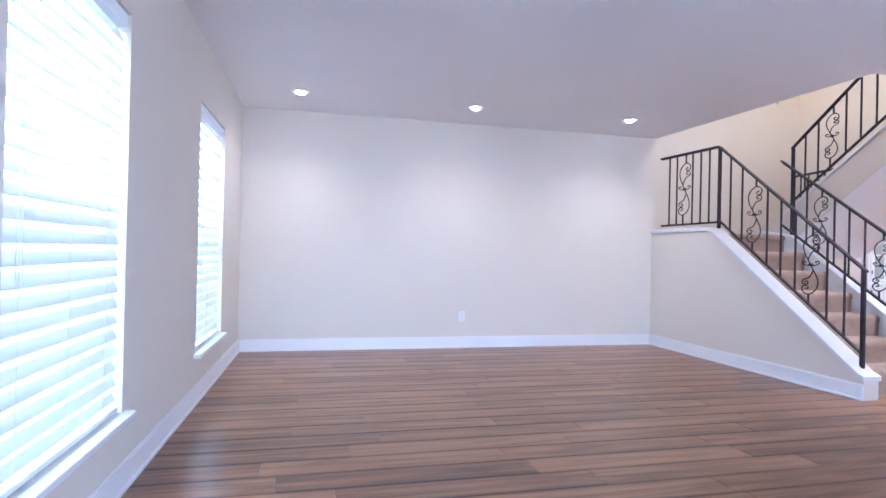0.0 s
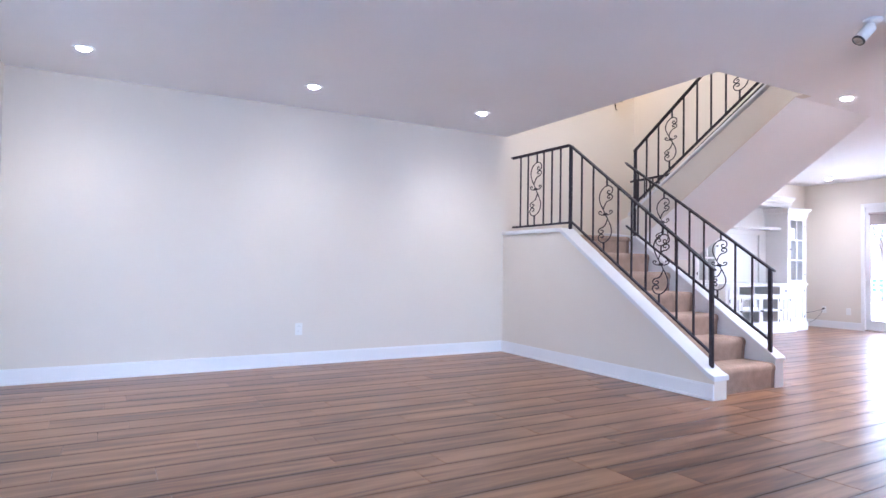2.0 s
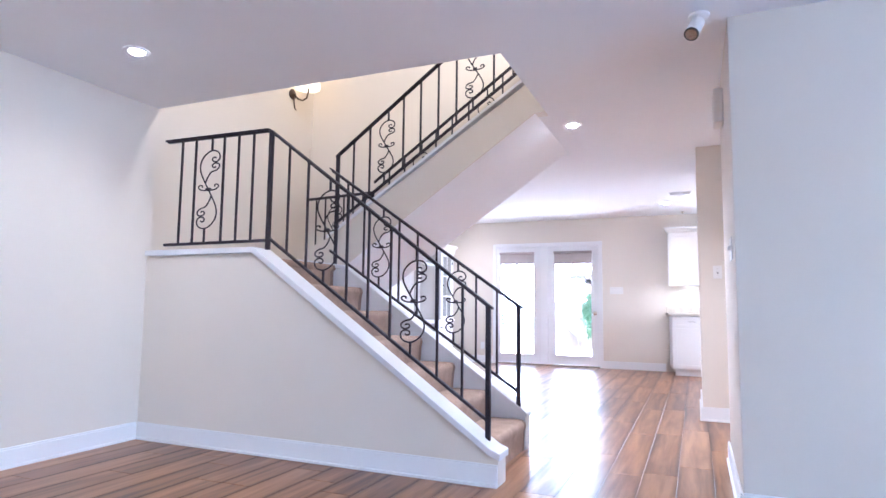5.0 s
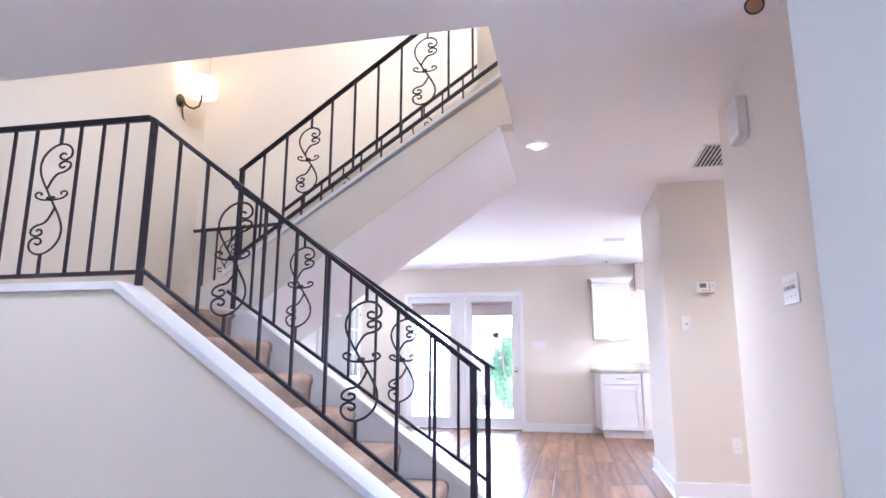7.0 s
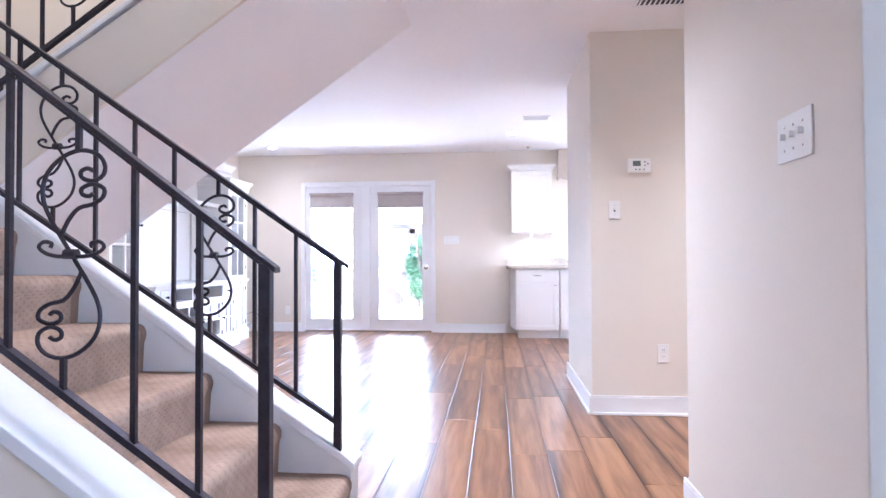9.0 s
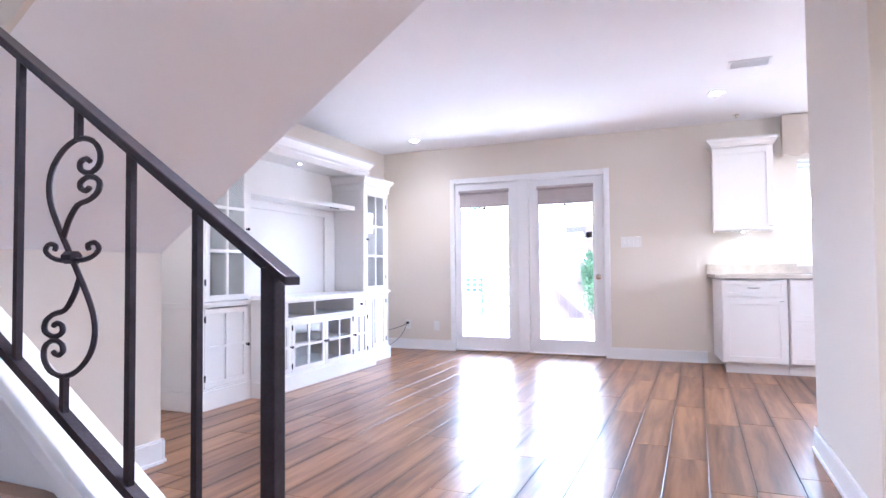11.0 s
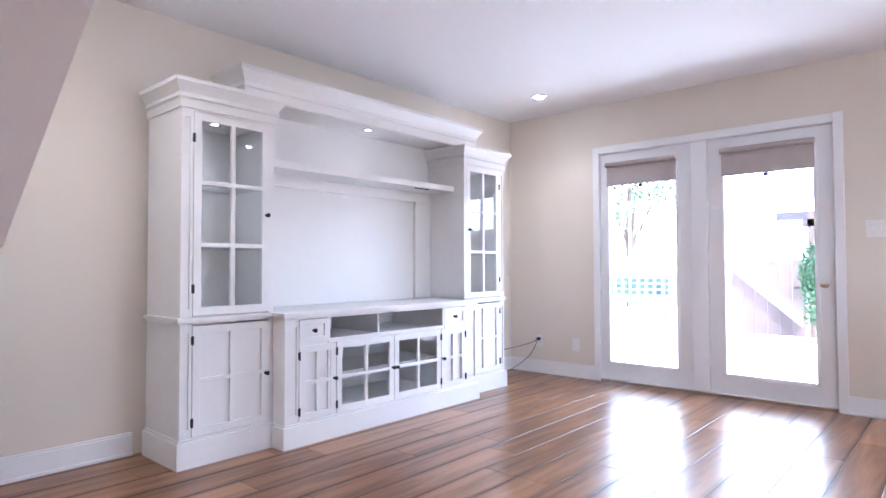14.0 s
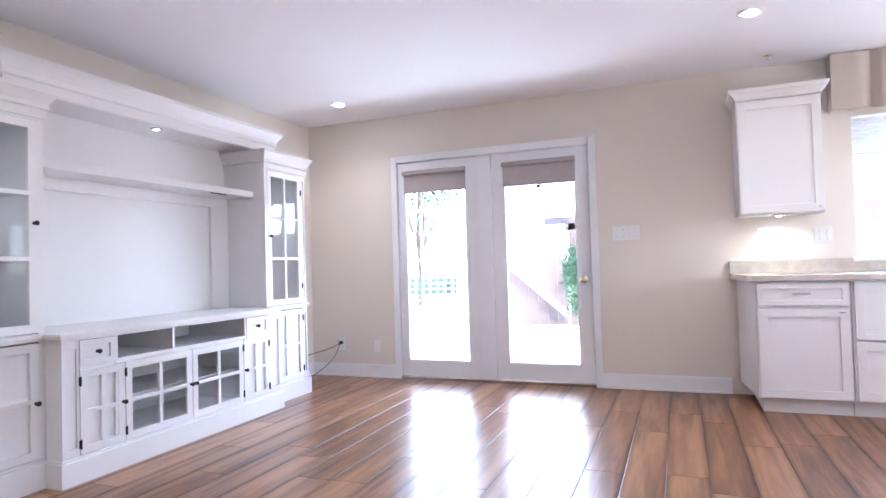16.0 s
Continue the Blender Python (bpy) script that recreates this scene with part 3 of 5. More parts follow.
# ---- iron railings ----
def smoothed(pts, steps=3):
    """A Catmull-Rom curve through flat points."""
    out = []
    for i in range(len(pts) - 1):
        p0, p1, p2, p3 = (Vector(pts[j]) for j in (max(i - 1, 0), i, i + 1, min(i + 2, len(pts) - 1)))
        for j in range(steps):
            w = j / steps
            out.append(tuple(0.5 * (2 * p1 + (p2 - p0) * w + (2 * p0 - 5 * p1 + 4 * p2 - p3) * w * w + (3 * p1 - p0 - 3 * p2 + p3) * w ** 3)))
    return out + [tuple(pts[-1])]


def scroll(bm, place, h):
    """The S-shaped scroll of a panel, h high; place(u, v) gives the point in the world."""
    q = h / 0.56
    def curve(pts, r=0.0055):
        tube(bm, [place(u * q, v * q) for u, v in smoothed(pts)], r, 6)
    # the body, an S, and its two big end scrolls
    for s in (1, -1):
        a = [(0, 0), (-0.012, 0.03), (-0.030, 0.075), (-0.046, 0.125), (-0.050, 0.17), (-0.040, 0.215), (-0.015, 0.252), (0.015, 0.268), (0.042, 0.258), (0.056, 0.232), (0.054, 0.203), (0.036, 0.188), (0.018, 0.196), (0.016, 0.213), (0.027, 0.221), (0.036, 0.214)]
        curve([(s * u, s * v) for u, v in a])
        b = [(-0.018, 0.045), (-0.006, 0.085), (0.012, 0.118), (0.036, 0.128), (0.053, 0.145), (0.055, 0.168), (0.036, 0.180), (0.018, 0.170), (0.018, 0.154), (0.030, 0.149), (0.036, 0.156)]
        curve([(s * u, s * v) for u, v in b])
        c = [(0.0, 0.0), (0.022, -0.002), (0.044, 0.006), (0.056, 0.022), (0.048, 0.036), (0.034, 0.032), (0.036, 0.021)]
        curve([(s * u, v - 0.004) for u, v in c], 0.005)
    tube(bm, [place(-0.010 * q, 0), place(0.010 * q, 0)], 0.013, 8)


def railing(name, label, a, b, h_a, h_b, foot_a, foot_b, kinds, overhang=0.06, post_a=None, post_b=None, up_over=0.0):
    """A railing from a to b (points on the bottom rail's line); the top rail stands h_a and h_b above it. kinds: b for a bar, s for a scroll."""
    t = thing(name, label, "railing", (a[0], a[1], a[2]), "stair railings")
    A, Bv = Vector(a), Vector(b)
    d = Bv - A
    ta, tb = A + Vector((0, 0, h_a)), Bv + Vector((0, 0, h_b))
    dt = (tb - ta).normalized()
    def bar(bm, p, q, w, hh):
        e = (q - p)
        side = Vector((-e.y, e.x, 0)).normalized() * w / 2
        up = Vector((0, 0, hh / 2))
        vs = [bm.verts.new(c + s1 * side + s2 * up) for c in (p, q) for s1, s2 in ((-1, -1), (1, -1), (1, 1), (-1, 1))]
        for f in ((0, 1, 2, 3), (7, 6, 5, 4), (0, 4, 5, 1), (1, 5, 6, 2), (2, 6, 7, 3), (3, 7, 4, 0)):
            bm.faces.new([vs[i] for i in f])
    bm = bmesh.new()
    bar(bm, ta - dt * overhang, tb + dt * up_over, 0.038, 0.014)
    bar(bm, ta - dt * overhang * 0.4 - Vector((0, 0, 0.012)), tb - Vector((0, 0, 0.012)), 0.022, 0.014)
    part("handrail", bm, M_IRON, t, "black iron handrail with a flat moulded top", bevel=0.003)
    bm = bmesh.new()
    bar(bm, A, Bv, 0.024, 0.020)
    part("bottom_rail", bm, M_IRON, t)
    for q, foot in ((0.0, foot_a), (1.0, foot_b)):
        if foot is None:
            continue
        c = A + d * q
        zt = (ta if q == 0 else tb).z
        bm = bmesh.new()
        box(bm, c.x - 0.014, c.x + 0.014, c.y - 0.014, c.y + 0.014, foot, zt - 0.005)
        part("newel_post", bm, M_IRON, t, "square black iron post", bevel=0.003)
    n = len(kinds)
    for k, kind in enumerate(kinds):
        q = (k + 1) / (n + 1)
        p, r = A + d * q, ta + (tb - ta) * q
        if kind == "b":
            bm = bmesh.new()
            box(bm, p.x - 0.0065, p.x + 0.0065, p.y - 0.0065, p.y + 0.0065, p.z, r.z - 0.012)
            part("baluster", bm, M_IRON, t)
        elif kind == "s":
            bm = bmesh.new()
            u = Vector((d.x, d.y, 0)).normalized() * (-1 if d.y > 0 else 1)
            mid = (p + r) / 2
            hh = (r.z - p.z) * 0.76
            def place(a1, b1):
                return mid + u * a1 * 1.6 + Vector((0, 0, b1))
            scroll(bm, place, hh)
            s = hh / 2 * 0.957
            top = mid + u * 0.019 * hh / 0.56
            low = mid - u * 0.019 * hh / 0.56
            box(bm, top.x - 0.006, top.x + 0.006, top.y - 0.006, top.y + 0.006, mid.z + s - 0.004, r.z - 0.012)
            box(bm, low.x - 0.006, low.x + 0.006, low.y - 0.006, low.y + 0.006, p.z, mid.z - s + 0.004)
            part("scroll_baluster", bm, M_IRON, t, "curled wrought iron scroll", smooth=True)
    return t


RL = "black wrought iron stair railing with scrolls"
railing("stair_railing", RL + " on the half wall", (4.27, 3.845, 0.312), (4.27, 5.45, 1.415), 0.655, 0.755, 0.15, 1.33, "bbsbbbsbb", overhang=0.035)
railing("landing_railing", "black wrought iron landing railing with one scroll", (4.27, 6.42, 1.39), (4.27, 5.47, 1.395), 0.80, 0.785, None, None, "bbsbbb", overhang=0.03)
railing("stair_railing", RL + " on the inner curb", (5.10, 3.902, 0.366), (5.10, 5.50, 1.40), 0.605, 0.675, 0.02, None, "bbsbbbsbb", overhang=0.048, up_over=0.02)
upper = railing("stair_railing", RL + " on the upper flight", (5.335, 5.60, 1.665), (5.335, 3.85, 2.86), 0.60, 0.66, 1.15, None, "bbsbbbbsbb", overhang=0.02)
bm = bmesh.new()
prism(bm, [(5.69, 1.563), (5.69, 1.581), (3.81, H + 0.390), (3.81, H + 0.372)], "x", 5.375, 5.399)
part("shoe_rail", bm, M_IRON, upper, "flat iron rail lying on the white cap")
railing("stair_railing", RL + " beside the stairwell wall", (6.50, 5.90, 1.55), (6.50, 4.10, 2.79), 0.73, 0.73, None, 2.3, "bbsbbbsbb", overhang=0.0)
railing("landing_railing", "short black iron railing on the landing", (6.50, 6.76, 1.36), (6.50, 5.92, 1.37), 0.78, 0.80, None, 1.28, "bbsbbb", overhang=0.0)

# ---- patio door and side panel ----
def french(name, label, y0, y1, g0, g1, knob=False):
    """A glazed white leaf between y0 and y1."""
    d = thing(name, label, "door", (XD + 0.03, (y0 + y1) / 2, 0.02), "patio doors", "structure")
    z0, z1 = 0.005, 1.985
    gz0, gz1 = 0.150, 1.862
    x0, x1 = XD + 0.012, XD + 0.052
    bm = bmesh.new()
    lattice(bm, (y0, g0, g1, y1), (z0, gz0, gz1, z1), lambda i, j: (i, j) == (1, 1), x0, x1, "x")
    part("leaf", bm, M_DOOR, d, "white painted door frame", bevel=0.002)
    bm = bmesh.new()
    lattice(bm, (g0 - 0.02, g0 + 0.008, g1 - 0.008, g1 + 0.02), (gz0 - 0.02, gz0 + 0.008, gz1 - 0.008, gz1 + 0.02), lambda i, j: (i, j) == (1, 1), x0 - 0.007, x0 - 0.0005, "x")
    part("glazing_bead", bm, M_DOOR, d, bevel=0.004)
    p = boxes("pane", M_GLASS, [(x0 + 0.014, x0 + 0.020, g0 + 0.001, g1 - 0.001, gz0 + 0.001, gz1 - 0.001)], d)
    p.visible_shadow = False
    if knob:
        bm = bmesh.new()
        ky = y0 + 0.065
        lathe(bm, [(0.033, 0.0), (0.033, -0.006), (0.024, -0.010), (0.012, -0.014), (0.012, -0.034), (0.022, -0.040), (0.028, -0.052), (0.026, -0.062), (0.016, -0.068), (0.004, -0.069)], (x0, ky, 0.865), "x")
        part("knob", bm, M_BRASS, d, "round brass door knob", smooth=True)
        for hz in (0.25, 1.05, 1.82):
            bm = bmesh.new()
            box(bm, x0 - 0.006, x0 + 0.002, y1 - 0.018, y1 + 0.012, hz - 0.045, hz + 0.045)
            part("hinge", bm, M_TRIM, d, bevel=0.002)
    return g0, g1, gz0, gz1, x0


gl = []
gl.append(french("door_1", "white glazed patio door with brass knob, closed", 4.215, 5.055, 4.328, 4.942, True))
gl.append(french("door_2", "white fixed glazed panel beside the patio door", 5.19, 5.975, 5.302, 5.900))
structure("door_jamb", M_TRIM, [(XD - 0.0, XD + 0.15, 5.058, 5.187, 0.0, 1.988), (XD, XD + 0.15, 4.19, 4.213, 0, 1.988), (XD, XD + 0.15, 5.977, 6.0, 0, 1.988), (XD, XD + 0.15, 4.19, 6.0, 1.988, 2.01)], "white door jambs", "trim", bevel=0.002)
structure("door_casing", M_TRIM, [(XD - 0.018, XD - 0.001, 4.150, 4.207, FZ, 2.058), (XD - 0.018, XD - 0.001, 5.978, 6.035, FZ, 2.048), (XD - 0.018, XD - 0.001, 4.2075, 5.9775, 1.992, 2.053), (XD - 0.006, XD - 0.001, 5.065, 5.18, 0.02, 1.991)], "white moulded door casing", "trim", bevel=0.004)
structure("door_threshold", M_CHROME, [(XD - 0.02, XD + 0.16, 4.21, 5.975, FZ, 0.003)], "grey metal door threshold", "threshold", bevel=0.003)
for i, (g0, g1, gz0, gz1, x0) in enumerate(gl):
    s = thing("roller_shade", "beige fabric roller shade rolled up over the door glass", "shade", (x0 - 0.03, (g0 + g1) / 2, gz1), "roller shades")
    drop = 0.165 if i == 0 else 0.155
    bm = bmesh.new()
    lathe(bm, [(0.02, -(g1 - g0) / 2 - 0.01), (0.021, 0), (0.02, (g1 - g0) / 2 + 0.01)], (x0 - 0.034, (g0 + g1) / 2, gz1 + 0.02), "y")
    part("roll", bm, M_SHADE, s, smooth=True)
    boxes("fabric", M_SHADE, [(x0 - 0.018, x0 - 0.0155, g0 - 0.005, g1 + 0.005, gz1 - drop, gz1 + 0.02)], s, "beige woven fabric")
    boxes("hem_bar", M_SHADE, [(x0 - 0.024, x0 - 0.0145, g0 - 0.005, g1 + 0.005, gz1 - drop - 0.012, gz1 - drop)], s, bevel=0.002)
    boxes("pull_clip", M_DARK, [(x0 - 0.024, x0 - 0.012, (g0 + g1) / 2 - 0.018, (g0 + g1) / 2 + 0.018, gz1 - drop - 0.04, gz1 - drop - 0.013)], s, bevel=0.003)
area("daylight_patio", look((XD + 0.95, 5.1, 0.05), (XD - 2.0, 5.1, 2.0)), 2.0, 1.1, DOOR_LIGHT * 2.4, (1.0, 0.96, 0.92))
area("daylight_kitchen", look((XD + 0.5, 1.8, 1.6), (XD - 3, 1.8, 1.0)), 1.0, 1.0, DOOR_LIGHT * 0.3, (0.85, 0.93, 1.0))
# warm fill added above the stairwell; no fixture is modelled or seen
area("stairwell_fill", look((5.2, 4.6, UP - 0.03), (5.2, 4.6, 0)), 0.5, 0.5, 8.5, (1.0, 0.85, 0.64))
# fill lamp in the added south opening, aimed up to brighten the ceiling
area("fill_south", look((1.8, -3.12, 1.2), (1.8, -1.6, 4.6)), 3.1, 1.7, SOUTH_LIGHT, (0.62, 0.79, 1.0))
# warm fill lamp added out of view to brighten kitchen and family room
area("fill_kitchen_south", look((9.4, -0.12, 1.5), (9.4, 3, 1.2)), 1.7, 1.1, 7.0, (1.0, 0.88, 0.76))
# unseen recessed light, added to brighten the short hall
downlight(6.2, 1.2, energy=CAN_LIGHT * 3)

# ---- media cabinet ----
ent = thing("media_cabinet", "white wooden media wall unit with glass doors and television bay", "cabinet", (8.82, 6.73, 0))
CX0, CX1, CX2, CX3 = 7.47, 8.005, 9.715, 10.24
FT, FC, BK = 6.49, 6.375, 6.89


def crown(x0, x1, yf, z0, z1, out, name, sides=(True, True)):
    """A stepped cornice that flares out to the front and sides."""
    h = z1 - z0
    prof = [(0.010, 0), (0.014, 0.30 * h), (0.020, 0.33 * h), (0.026, 0.36 * h), (0.020, 0.38 * h), (out * 0.35, 0.52 * h), (out * 0.58, 0.66 * h), (out * 0.85, 0.80 * h), (out * 0.90, 0.83 * h), (out, 0.86 * h), (out, h)]
    bm = bmesh.new()
    rings = []
    for o, dz in prof:
        a, b = (o if sides[0] else 0), (o if sides[1] else 0)
        rings.append([bm.verts.new(p) for p in ((x0 - a, BK, z0 + dz), (x0 - a, yf - o, z0 + dz), (x1 + b, yf - o, z0 + dz), (x1 + b, BK, z0 + dz))])
    for p, q in zip(rings, rings[1:]):
        for k in range(4):
            bm.faces.new((p[k], p[(k + 1) % 4], q[(k + 1) % 4], q[k]))
    bm.faces.new(rings[0][::-1])
    bm.faces.new(rings[-1])
    return part(name, bm, M_CAB, ent, "stepped white cornice")


def knob_at(x, y, z, parent):
    bm = bmesh.new()
    lathe(bm, [(0.009, 0), (0.006, -0.004), (0.005, -0.012), (0.011, -0.016), (0.013, -0.022), (0.010, -0.027), (0.003, -0.029)], (x, y, z), "y", 14)
    part("knob", bm, M_KNOB, parent, "round dark metal knob", smooth=True)


def hinges_at(x, y, zs, parent):
    for z in zs:
        bm = bmesh.new()
        tube(bm, [(x, y - 0.004, z - 0.024), (x, y - 0.004, z + 0.024)], 0.0045, 8)
        box(bm, x - 0.007, x + 0.007, y - 0.003, y + 0.002, z - 0.02, z + 0.02)
        part("hinge", bm, M_HINGE, parent, "dark metal hinge")


def grid_door(x0, x1, z0, z1, y, cols, rows, glass, knob_x, knob_z, hinge_x, name="door", fr=0.042, mt=0.022):
    """A framed door with crossing bars; its panels are glass or recessed wood."""
    t = 0.022
    bm = bmesh.new()
    iw, ih = (x1 - x0 - 2 * fr), (z1 - z0 - 2 * fr)
    us, vs = [x0, x0 + fr], [z0, z0 + fr]
    for k in range(1, cols):
        us += [x0 + fr + iw * k / cols - mt / 2, x0 + fr + iw * k / cols + mt / 2]
    for k in range(1, rows):
        vs += [z0 + fr + ih * k / rows - mt / 2, z0 + fr + ih * k / rows + mt / 2]
    us += [x1 - fr, x1]
    vs += [z1 - fr, z1]
    lattice(bm, us, vs, lambda i, j: i % 2 == 1 and j % 2 == 1, y, y + t - 0.004, "y")
    d = part(name, bm, M_CAB, ent, "white grid door with " + ("glass panes" if glass else "recessed wooden panels"), bevel=0.0025)
    if glass:
        for j in range(cols):
            for k in range(rows):
                boxes("pane", M_GLASS, [(x0 + fr + iw * j / cols + 0.001, x0 + fr + iw * (j + 1) / cols - 0.001, y + t - 0.007, y + t - 0.0045, z0 + fr + ih * k / rows + 0.001, z0 + fr + ih * (k + 1) / rows - 0.001)], d)
    else:
        boxes("panel", M_CAB, [(x0 + fr - 0.004, x1 - fr + 0.004, y + t - 0.006, y + t - 0.001, z0 + fr - 0.004, z1 - fr + 0.004)], d)
    if knob_x:
        knob_at(knob_x, y, knob_z, d)
    if hinge_x:
        hinges_at(hinge_x, y, (z0 + (z1 - z0) * 0.13, z1 - (z1 - z0) * 0.13), d)
    return d


def tower(x0, x1, flip):
    m = -1 if flip else 1
    T = 0.02
    # base
    boxes("plinth", M_CAB, [(x0 - 0.02, x1 + (0 if not flip else 0.02), FT - 0.02, BK, FZ, 0.112)], ent, "white plinth", bevel=0.005)
    boxes("plinth_mould", M_CAB, [(x0 - 0.008, x1 + (0 if not flip else 0.008), FT - 0.008, BK, 0.1125, 0.124)], ent, bevel=0.004)
    each("side_panel", M_CAB, [(x0, x0 + T, FT + 0.02, BK, 0.1245, 0.70), (x1 - T, x1, FT + 0.02, BK, 0.1245, 0.70), (x0 + T, x1 - T, BK - 0.01, BK - 0.0005, 0.1245, 0.70)], ent)
    px0, px1 = (x0, x0 + 0.062) if not flip else (x1 - 0.062, x1)
    for z0, z1 in ((0.1245, 0.70), (0.7365, 1.81)):
        boxes("pilaster", M_CAB, [(px0, px0 + 0.016, FT, FT + 0.02, z0, z1), (px1 - 0.016, px1, FT, FT + 0.02, z0, z1), (px0 + 0.016, px1 - 0.016, FT, FT + 0.02, z0, z0 + 0.045),
                                  (px0 + 0.016, px1 - 0.016, FT, FT + 0.02, z1 - 0.045, z1), (px0 + 0.016, px1 - 0.016, FT + 0.010, FT + 0.02, z0 + 0.045, z1 - 0.045)], ent, "white fluted pilaster", bevel=0.0015)
    boxes("waist_moulding", M_CAB, [(x0 - 0.022, x1 + (0.0 if not flip else 0.022), FT - 0.022, BK, 0.713, 0.736), (x0 - 0.010, x1 + (0 if not flip else 0.010), FT - 0.010, BK, 0.7005, 0.7125)], ent, bevel=0.004)
    # glazed upper
    each("side_panel", M_CAB, [(x0, x0 + T, FT + 0.02, BK, 0.7365, 1.81), (x1 - T, x1, FT + 0.02, BK, 0.7365, 1.81), (x0 + T, x1 - T, BK - 0.01, BK, 0.7365, 1.81),
                                   (x0 + T, x1 - T, FT + 0.02, BK - 0.01, 1.80, 1.81)], ent)
    for z in (1.09, 1.435):
        boxes("glass_shelf", M_GLASS, [(x0 + T + 0.001, x1 - T - 0.001, FT + 0.05, BK - 0.012, z, z + 0.006)], ent, "clear glass shelf")
    d0, d1 = (x0 + 0.064, x1 - 0.034) if not flip else (x0 + 0.034, x1 - 0.064)
    e0, e1 = (x1 - 0.033, x1) if not flip else (x0, x0 + 0.033)
    boxes("stile", M_CAB, [(e0, e1, FT, FT + 0.02, 0.1245, 0.70), (e0, e1, FT, FT + 0.02, 0.7365, 1.81)], ent, bevel=0.0015)
    boxes("top_rail", M_CAB, [(d0, d1, FT, FT + 0.02, 1.80, 1.81)], ent)
    kx = d1 - 0.016 if not flip else d0 + 0.016
    hx = d0 if not flip else d1
    grid_door(d0, d1, 0.745, 1.798, FT - 0.003, 2, 3, True, kx, 1.285, hx)
    grid_door(d0, d1, 0.128, 0.692, FT - 0.003, 2, 2, False, kx, 0.40, hx)
    crown(x0, x1, FT, 1.8105, 1.953, 0.052, "cornice")
    # puck lamp
    bm = bmesh.new()
    cx, cy = (x0 + x1) / 2, 6.67
    lathe(bm, [(0.036, 0), (0.036, -0.006), (0.028, -0.010), (0.026, -0.004)], (cx, cy, 1.7995), "z", 18)
    pk = part("puck_light", bm, M_CHROME, ent, "small lit chrome puck light", smooth=True)
    bm = bmesh.new()
    lathe(bm, [(0.019, 0), (0.018, -0.002), (0.002, -0.004)], (cx, cy, 1.795), "z", 18)
    part("lens", bm, M_LEDCOOL, pk)


tower(CX0, CX1, False)
tower(CX2, CX3, True)
# centre base
boxes("plinth", M_CAB, [(CX1 - 0.018, CX2 + 0.018, FC - 0.02, BK, FZ, 0.100)], ent, "white plinth", bevel=0.005)
boxes("plinth_mould", M_CAB, [(CX1 - 0.008, CX2 + 0.008, FC - 0.008, BK, 0.1005, 0.110)], ent, bevel=0.004)
each("inner_panel", M_CAB, [(CX1 + 0.0005, CX1 + 0.02, FC + 0.02, BK, 0.1105, 0.70), (CX2 - 0.02, CX2 - 0.0005, FC + 0.02, BK, 0.1105, 0.70), (CX1 + 0.02, CX2 - 0.02, BK - 0.01, BK, 0.1105, 0.70),
                                (CX1 + 0.02, CX2 - 0.02, FC + 0.02, BK - 0.01, 0.1105, 0.128), (8.320, 9.326, FC + 0.022, BK - 0.01, 0.548, 0.566), (8.723, 8.739, FC + 0.03, BK - 0.01, 0.566, 0.70),
                                (8.305, 8.320, FC + 0.0, BK - 0.01, 0.1285, 0.70), (9.326, 9.341, FC + 0.0, BK - 0.01, 0.1285, 0.70), (8.320, 9.326, FC + 0.06, BK - 0.01, 0.335, 0.345)], ent)
boxes("centre_rail", M_CAB, [(CX1 + 0.001, CX2 - 0.001, FC, FC + 0.022, 0.692, 0.7005), (8.320, 9.326, FC, FC + 0.022, 0.545, 0.568)], ent)
boxes("drawer_rail", M_CAB, [(8.1005, 8.303, FC + 0.001, FC + 0.018, 0.530, 0.572), (9.350, 9.581, FC + 0.001, FC + 0.018, 0.530, 0.572)], ent)
for x0, x1 in ((CX1 + 0.0005, 8.097), (9.585, CX2 - 0.0005)):
    boxes("pilaster", M_CAB, [(x0, x0 + 0.014, FC, FC + 0.02, 0.1105, 0.692), (x1 - 0.014, x1, FC, FC + 0.02, 0.1105, 0.692), (x0 + 0.014, x1 - 0.014, FC, FC + 0.02, 0.1105, 0.155),
                              (x0 + 0.014, x1 - 0.014, FC, FC + 0.02, 0.65, 0.692), (x0 + 0.014, x1 - 0.014, FC + 0.010, FC + 0.02, 0.155, 0.65)], ent, "white fluted pilaster", bevel=0.0015)
boxes("centre_top", M_CAB, [(CX1 - 0.022, CX2 + 0.022, FC - 0.026, FT - 0.023, 0.713, 0.736), (CX1 + 0.001, CX2 - 0.001, FT - 0.023, BK, 0.713, 0.736), (CX1 - 0.010, CX2 + 0.010, FC - 0.012, FT - 0.011, 0.701, 0.7128)], ent, "white top board", bevel=0.003)
for x0, x1, kx in ((8.100, 8.303, 8.202), (9.343, 9.582, 9.459)):
    z0, z1 = 0.560, 0.688
    bm = bmesh.new()
    f = 0.028
    lattice(bm, (x0, x0 + f, x1 - f, x1), (z0, z0 + f, z1 - f, z1), lambda i, j: (i, j) == (1, 1), FC - 0.003, FC + 0.0155, "y")
    d = part("drawer", bm, M_CAB, ent, "small white framed drawer", bevel=0.002)
    boxes("panel", M_CAB, [(x0 + f + 0.0005, x1 - f - 0.0005, FC + 0.006, FC + 0.016, z0 + f + 0.0005, z1 - f - 0.0005)], d)
    knob_at(kx, FC + 0.004, (z0 + z1) / 2, d)
grid_door(8.100, 8.361, 0.114, 0.540, FC - 0.003, 2, 2, False, 8.348, 0.33, 8.100)
grid_door(8.366, 8.841, 0.114, 0.542, FC - 0.003, 2, 2, True, 8.827, 0.33, 8.366)
